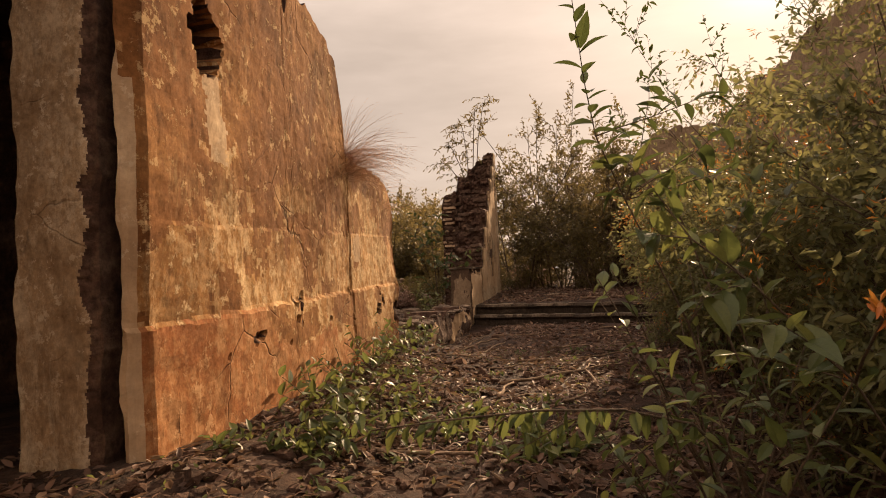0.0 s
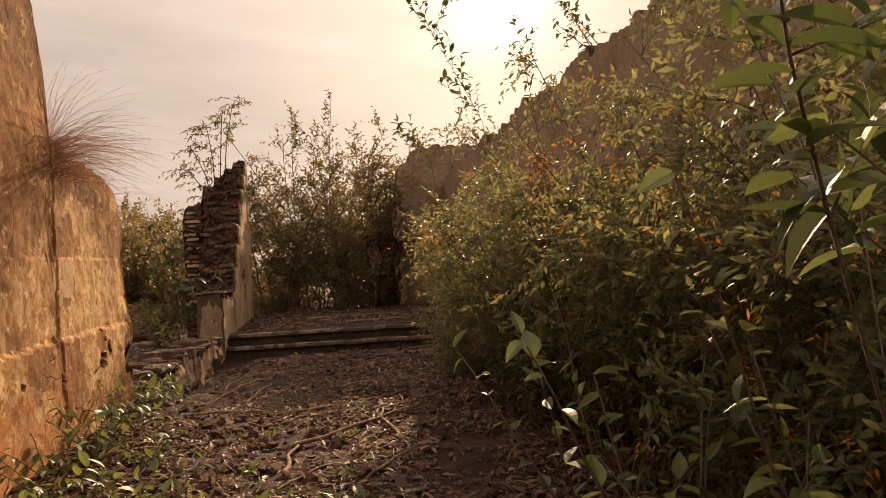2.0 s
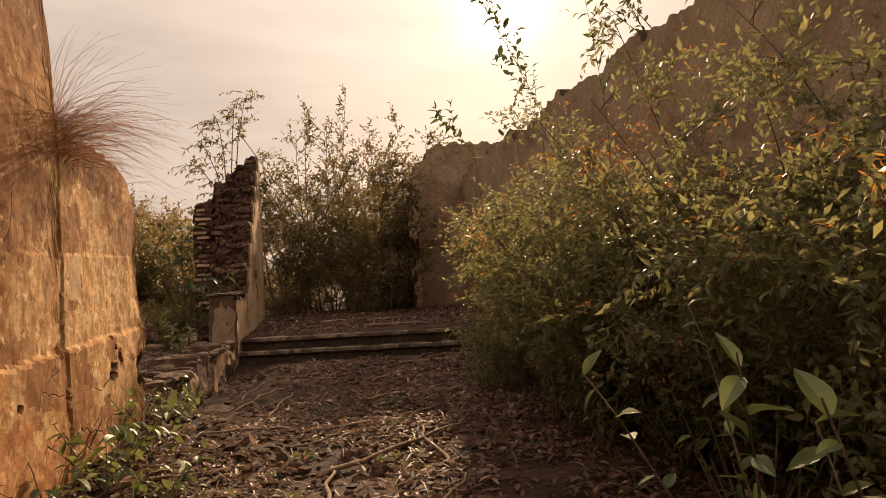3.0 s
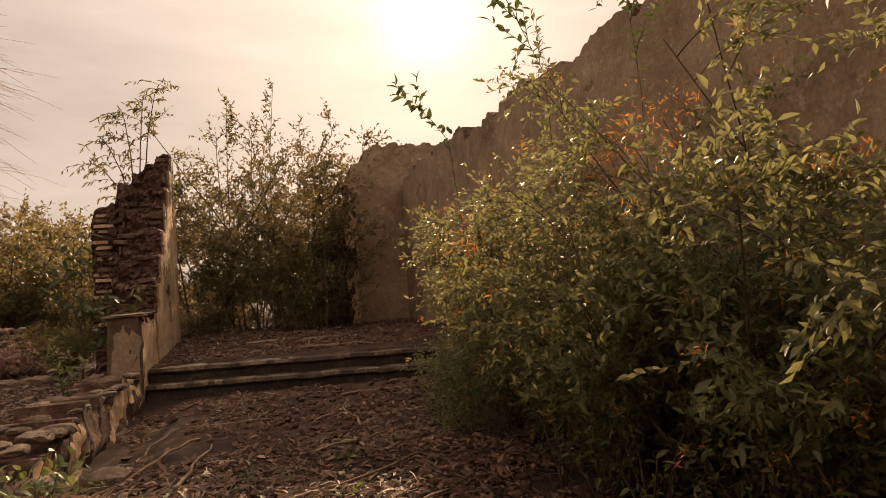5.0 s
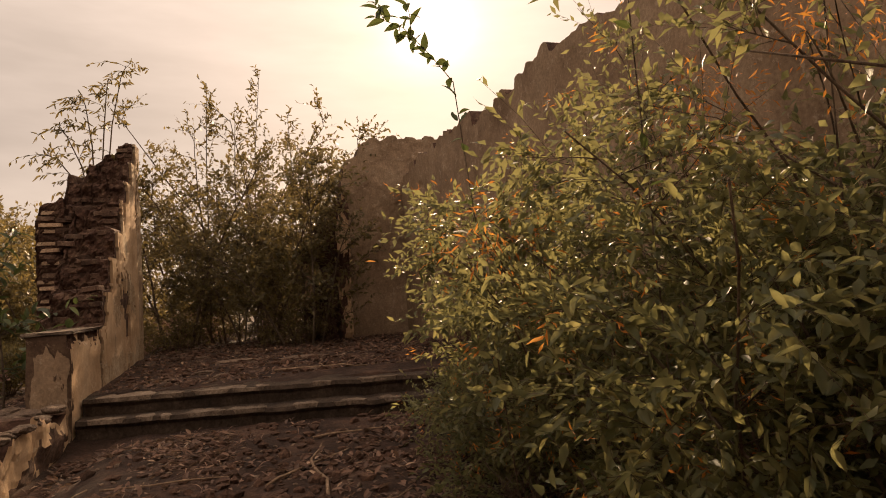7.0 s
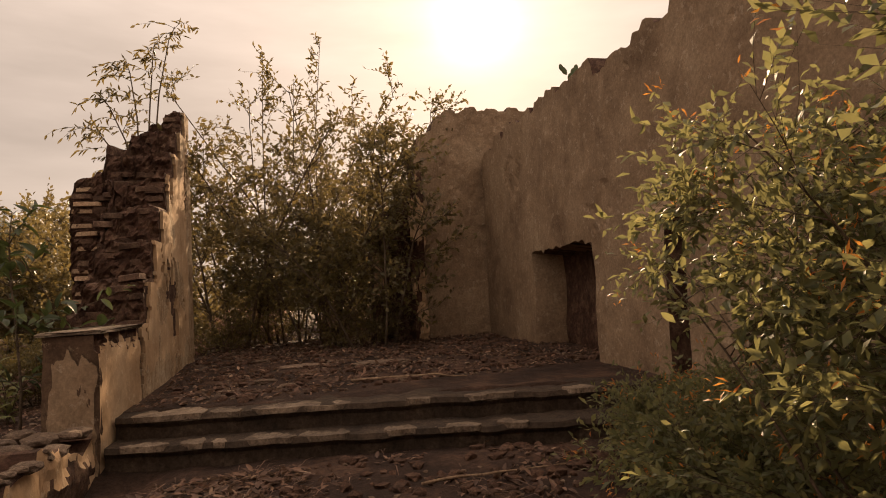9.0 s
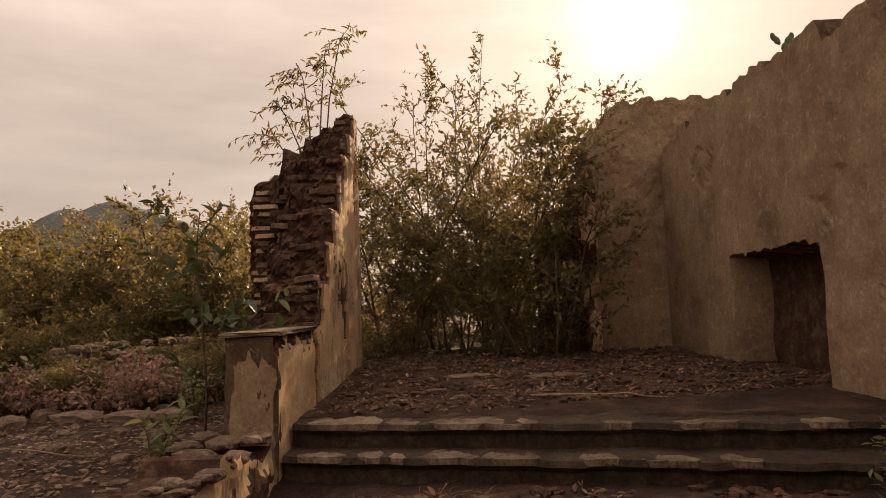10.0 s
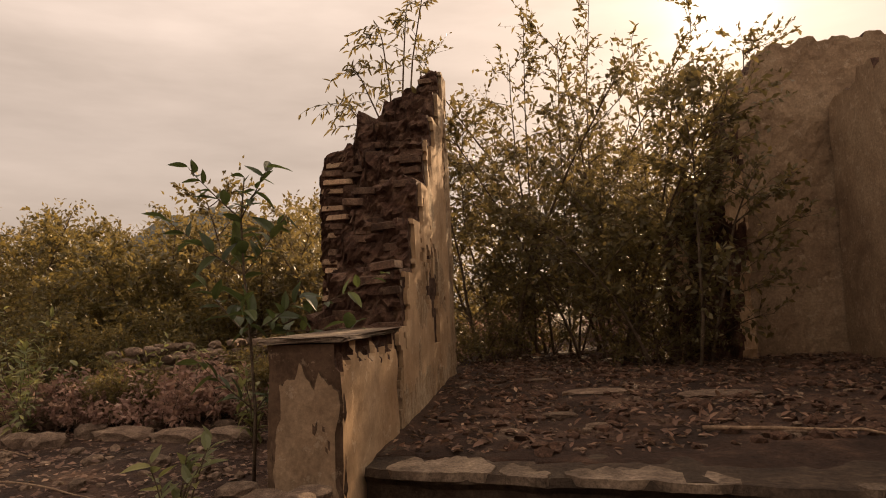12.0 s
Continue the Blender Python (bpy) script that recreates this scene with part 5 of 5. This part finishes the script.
# pale slabs left on the treads, broken off unevenly
def tread_slab(step, u0, slope, z, v0, v1, depth, inset=0.0):
    bm = bmesh.new()
    n = 22
    outline = []
    for i in range(n + 1):
        v = v0 + (v1 - v0) * i / n
        taper = ease(0.0, 0.12, i / n) * ease(1.0, 0.88, i / n)
        outline.append((step_edge(v, u0, slope) - 0.015 + inset + 0.07 * max(0.0, fbm(v * 4.5, z, 3) + 0.1 * fbm(v * 17, z, 6)) + 0.05 * (1 - taper), v + (0.05 * fbm(v * 9, z, 5) if i in (0, n) else 0)))
    for i in range(n, -1, -1):
        v = v0 + (v1 - v0) * i / n
        taper = ease(-0.1, 0.2, i / n) * ease(1.1, 0.8, i / n)
        outline.append((step_edge(v, u0, slope) + inset + 0.06 + depth * taper * (0.9 + 0.8 * fbm(v * 3.4, z, 8) + 0.35 * fbm(v * 13, z, 2)), v))
    tilt = 0.012 * fbm(v0 * 5, z, 1)
    lo = [bm.verts.new(P(u, v, z - 0.04)) for u, v in outline]
    hi = [bm.verts.new(P(u + 0.006, v, z + 0.012 + tilt * (v - v0) + 0.007 * fbm(v * 6, u * 6, 4))) for u, v in outline]
    bm.faces.new(hi)
    bm.faces.new(lo[::-1])
    for i in range(len(outline)):
        j = (i + 1) % len(outline)
        bm.faces.new((lo[i], lo[j], hi[j], hi[i]))
    bmesh.ops.recalc_face_normals(bm, faces=bm.faces[:])
    part("slab", bm, M["slab"], step)


for v0, v1, d in ((-2.40, -1.66, 0.30), (-1.62, -1.30, 0.16), (-1.22, -0.22, 0.28), (0.35, 0.6, 0.1), (0.95, 1.5, 0.14), (2.0, 2.35, 0.12)):
    tread_slab(upper, 14.55, -0.14, 0.53, v0, v1, d)
for v0, v1, d in ((-2.42, -1.96, 0.13), (-1.86, -1.62, 0.16), (-1.55, -1.42, 0.09), (-1.28, -0.78, 0.26), (-0.74, -0.26, 0.22), (0.06, 0.38, 0.18), (0.55, 1.0, 0.1), (1.15, 1.45, 0.13)):
    tread_slab(lower, 14.2, -0.17, 0.315, v0, v1, d)
# loose flat stones on the terrace
for u, v, s in ((17.55, -0.75, 0.75), (17.3, 0.45, 0.8), (16.3, -1.2, 0.3), (15.6, -1.6, 0.22), (15.9, -0.9, 0.2), (16.9, 0.1, 0.25), (15.5, 0.5, 0.24), (18.4, -1.4, 0.3)):
    x, y, _ = P(u, v)
    ob = tagged(new("flat_stone", STONES[int(rng.integers(6))]), "loose flat stone lying on the terrace", "stone", "flat stones on the terrace")
    ob.matrix_basis = Matrix.Translation(Vector(on_ground(x, y)) + Vector((0, 0, 0.015))) @ pose(0, 0, 0, 0, 0, rng.uniform(-30, 10)) @ Matrix.Diagonal((s, s * 0.6, 0.09, 1))

# fallen sticks
def stick(x0, y0, x1, y1, r, lift=0.03):
    n = 9
    pts = []
    for i in range(n):
        k = i / (n - 1)
        x, y = x0 + (x1 - x0) * k, y0 + (y1 - y0) * k
        w = 0.05 * fbm(k * 2.5, x0 * 3, y0 * 3, 3) * math.hypot(x1 - x0, y1 - y0)
        pts.append((x + w, y - w * 0.6, ground_z(x, y) + r + lift * (0.4 + abs(fbm(k * 3, x0, 2.0)))))
    tb = Tubes(6)
    tb.add(pts, r, r * 0.5)
    mid = np.array(pts[n // 2])
    tb.v = [p - mid for p in tb.v]
    ob = tb.mesh("stick", M["twig"], None)
    ob.location = mid
    tagged(ob, "dry fallen stick on the leaf-covered floor", "stick", "fallen sticks")


for q in ((-0.05, 9.9, 0.95, 10.9, 0.022), (0.45, 9.2, 0.95, 10.6, 0.02), (0.6, 7.1, 2.2, 7.9, 0.022), (1.55, 6.7, 1.75, 8.0, 0.02), (0.45, 6.2, 0.75, 7.3, 0.022), (1.1, 6.0, 1.6, 6.5, 0.016), (-0.9, 5.0, 0.4, 5.2, 0.02), (0.9, 8.3, 2.6, 8.9, 0.016),
          (-0.6, 4.4, 0.6, 4.6, 0.018), (1.6, 9.5, 3.0, 9.9, 0.014), (2.1, 10.8, 3.2, 11.6, 0.014), (2.4, 10.2, 2.9, 11.9, 0.018), (0.9, 11.6, 1.9, 11.3, 0.012), (-0.2, 8.0, 0.6, 8.6, 0.014), (0.0, 5.6, 0.9, 6.4, 0.014), (3.0, 12.3, 4.2, 12.0, 0.014),
          (-2.9, 16.4, -1.2, 15.4, 0.012), (-4.6, 18.3, -2.8, 17.2, 0.014), (3.3, 15.3, 4.6, 14.6, 0.02), (0.5, 7.9, 1.7, 8.2, 0.012), (-0.8, 6.6, 0.1, 7.4, 0.014), (0.3, 10.9, 0.8, 11.8, 0.012)):
    stick(*q)

# litter of dead leaves, bits of stone and twig: more than anyone could count
def scatter(name, label, count, area, length, width, material, template=LEAF4, flat=0.16, off=None):
    lv = Leaves(template)
    x = rng.uniform(area[0], area[1], count * 2)
    y = rng.uniform(area[2], area[3], count * 2)
    keep = [i for i in range(count * 2) if fbm(x[i] * 0.9, y[i] * 0.9, 6.0, 3) + rng.uniform(-0.55, 0.55) > -0.05 + 0.45 * ease(9.8, 11.2, y[i] + 0.2 * x[i]) * ease(13.6, 12.6, y[i]) and (off is None or off(x[i], y[i]))][:count]
    x, y = x[keep], y[keep]
    n = len(keep)
    p = np.column_stack([x, y, [ground_z(a, b) + rng.uniform(0.004, 0.03) for a, b in zip(x, y)]])
    a = rng.uniform(0, 2 * math.pi, n)
    d = np.column_stack([np.cos(a), np.sin(a), rng.normal(size=n) * flat])
    ln = rng.uniform(0.5, 1.3, n) * length
    lv.add(p, d, ln, ln * width)
    root = tagged(lv.mesh(name, M[material], None, up_bias=0.8), label, "litter", kind="stuff")
    return root


def on_floor(x, y):
    u, v = x * SU + y * CU, x * CU - y * SU
    return not (13.6 < u < 14.93 and -2.6 < v < 3.2) and not (-3.4 < v < -2.5 and u > 3.0)


scatter("leaf_litter", "litter of dead brown leaves on the ground", 26000, (-2.8, 4.6, 1.5, 14.0), 0.095, 0.42, "leaf_dry", LEAF6, flat=0.4, off=on_floor)
scatter("terrace_litter", "dead leaves and chips on the terrace", 5000, (0.5, 8.0, 14.8, 24.0), 0.09, 0.45, "leaf_dry", LEAF6, flat=0.4, off=on_floor)
scatter("outer_litter", "dead leaves and chips on the ground outside", 12000, (-9.0, 1.0, 12.0, 24.0), 0.08, 0.5, "leaf_dry", off=on_floor)
scatter("twig_litter", "thin broken twigs strewn on the ground", 5000, (-2.5, 4.5, 2.0, 14.0), 0.3, 0.032, "leaf_dry", flat=0.06, off=on_floor)
scatter("green_litter", "low green sprouts on the ground", 2600, (-2.0, 2.6, 3.0, 9.5), 0.05, 0.5, "leaf_big", flat=0.8, off=on_floor)


def pebbles(name, label, count, area, lo, hi, material="stone"):
    bm = bmesh.new()
    bmesh.ops.create_icosphere(bm, subdivisions=1, radius=0.5)
    tv = np.array([p.co[:] for p in bm.verts])
    tf = [tuple(q.index for q in f.verts) for f in bm.faces]
    bm.free()
    verts, faces = [], []
    for i in range(count):
        x, y = rng.uniform(area[0], area[1]), rng.uniform(area[2], area[3])
        if not on_floor(x, y) or fbm(x * 0.6, y * 0.6, 16.0, 2) < rng.uniform(-0.5, 0.3):
            continue
        s = rng.uniform(lo, hi) * np.array((1, rng.uniform(0.6, 1), rng.uniform(0.35, 0.7)))
        w = rng.uniform(0, 6.28)
        q = tv * (1 + 0.25 * rng.normal(size=(len(tv), 1))) * s
        q = np.column_stack([q[:, 0] * math.cos(w) - q[:, 1] * math.sin(w) + x, q[:, 0] * math.sin(w) + q[:, 1] * math.cos(w) + y, q[:, 2] + ground_z(x, y) + s[2] * 0.2])
        o = len(verts)
        verts += list(q)
        faces += [tuple(o + k for k in f) for f in tf]
    tagged(link_mesh(name, verts, faces, M[material]), label, "gravel", kind="stuff")


pebbles("rubble_chips", "chips of stone and brick on the earth floor", 1500, (-1.5, 5.0, 3.0, 14.0), 0.02, 0.07)
pebbles("earth_clods", "crumbled clods of dark earth on the floor", 5200, (-1.8, 4.8, 2.5, 14.0), 0.04, 0.15, "clod")
pebbles("terrace_chips", "chips of stone on the terrace earth", 1700, (0.8, 8.0, 14.8, 21.0), 0.02, 0.08)
pebbles("terrace_clods", "crumbled dark earth on the terrace", 1600, (0.5, 8.0, 14.8, 22.0), 0.05, 0.16, "clod")
pebbles("outer_chips", "pebbles on the open ground outside", 1800, (-8.0, 0.5, 12.0, 22.0), 0.03, 0.12)

# ---- bricks of the broken pillar, one by one ----
def brick_mesh(name, w, d, h, material):
    bm = bmesh.new()
    bmesh.ops.create_cube(bm, size=1.0)
    bmesh.ops.bevel(bm, geom=bm.edges[:], offset=0.09, segments=1, affect="EDGES")
    for p in bm.verts:
        q = p.co * (1 + 0.10 * fbm(p.co.x * 2 + w * 31, p.co.y * 2, p.co.z * 2 + h, 2))
        p.co = Vector((q.x * w, q.y * d, q.z * h))
    me = bpy.data.meshes.new(name)
    bm.to_mesh(me)
    bm.free()
    me.materials.append(material)
    return me


BRICKS = [brick_mesh("brick", 0.25 + 0.013 * k, 0.22, 0.082, M["brick"]) for k in range(4)]
QUOINS = [brick_mesh("brick", 0.30 + 0.04 * k, 0.26, 0.07, M["quoin"]) for k in range(3)]
z = 1.1
row = 0
while z < 4.95:
    v = -3.98
    while v < LEFT_V - 0.1:
        jamb = v < -3.75
        if pillar_top(v + 0.1) - 0.06 > z and rng.random() < (0.95 if jamb else 0.5):
            ob = new("brick", (QUOINS if jamb and row % 3 != 2 else BRICKS)[int(rng.integers(3))])
            ob.parent = pillar
            wv = min(v + 0.13 + (0.06 if row % 2 else 0.0), LEFT_V - 0.19)
            ob.matrix_basis = Matrix.Translation(P(pillar_front(z, wv) + (0.095 + rng.uniform(-0.02, 0.03) if jamb else rng.uniform(0.05, 0.17)), wv, z + (0 if jamb else rng.uniform(-0.03, 0.03)))) @ pose(0, 0, 0, rng.uniform(-2, 2), rng.uniform(-2, 2) * (1 if jamb else 3), -12.7 + rng.uniform(-5, 5) * (1 if jamb else 3))
        v += 0.27 if jamb else rng.uniform(0.16, 0.29)
    z += 0.112
    row += 1
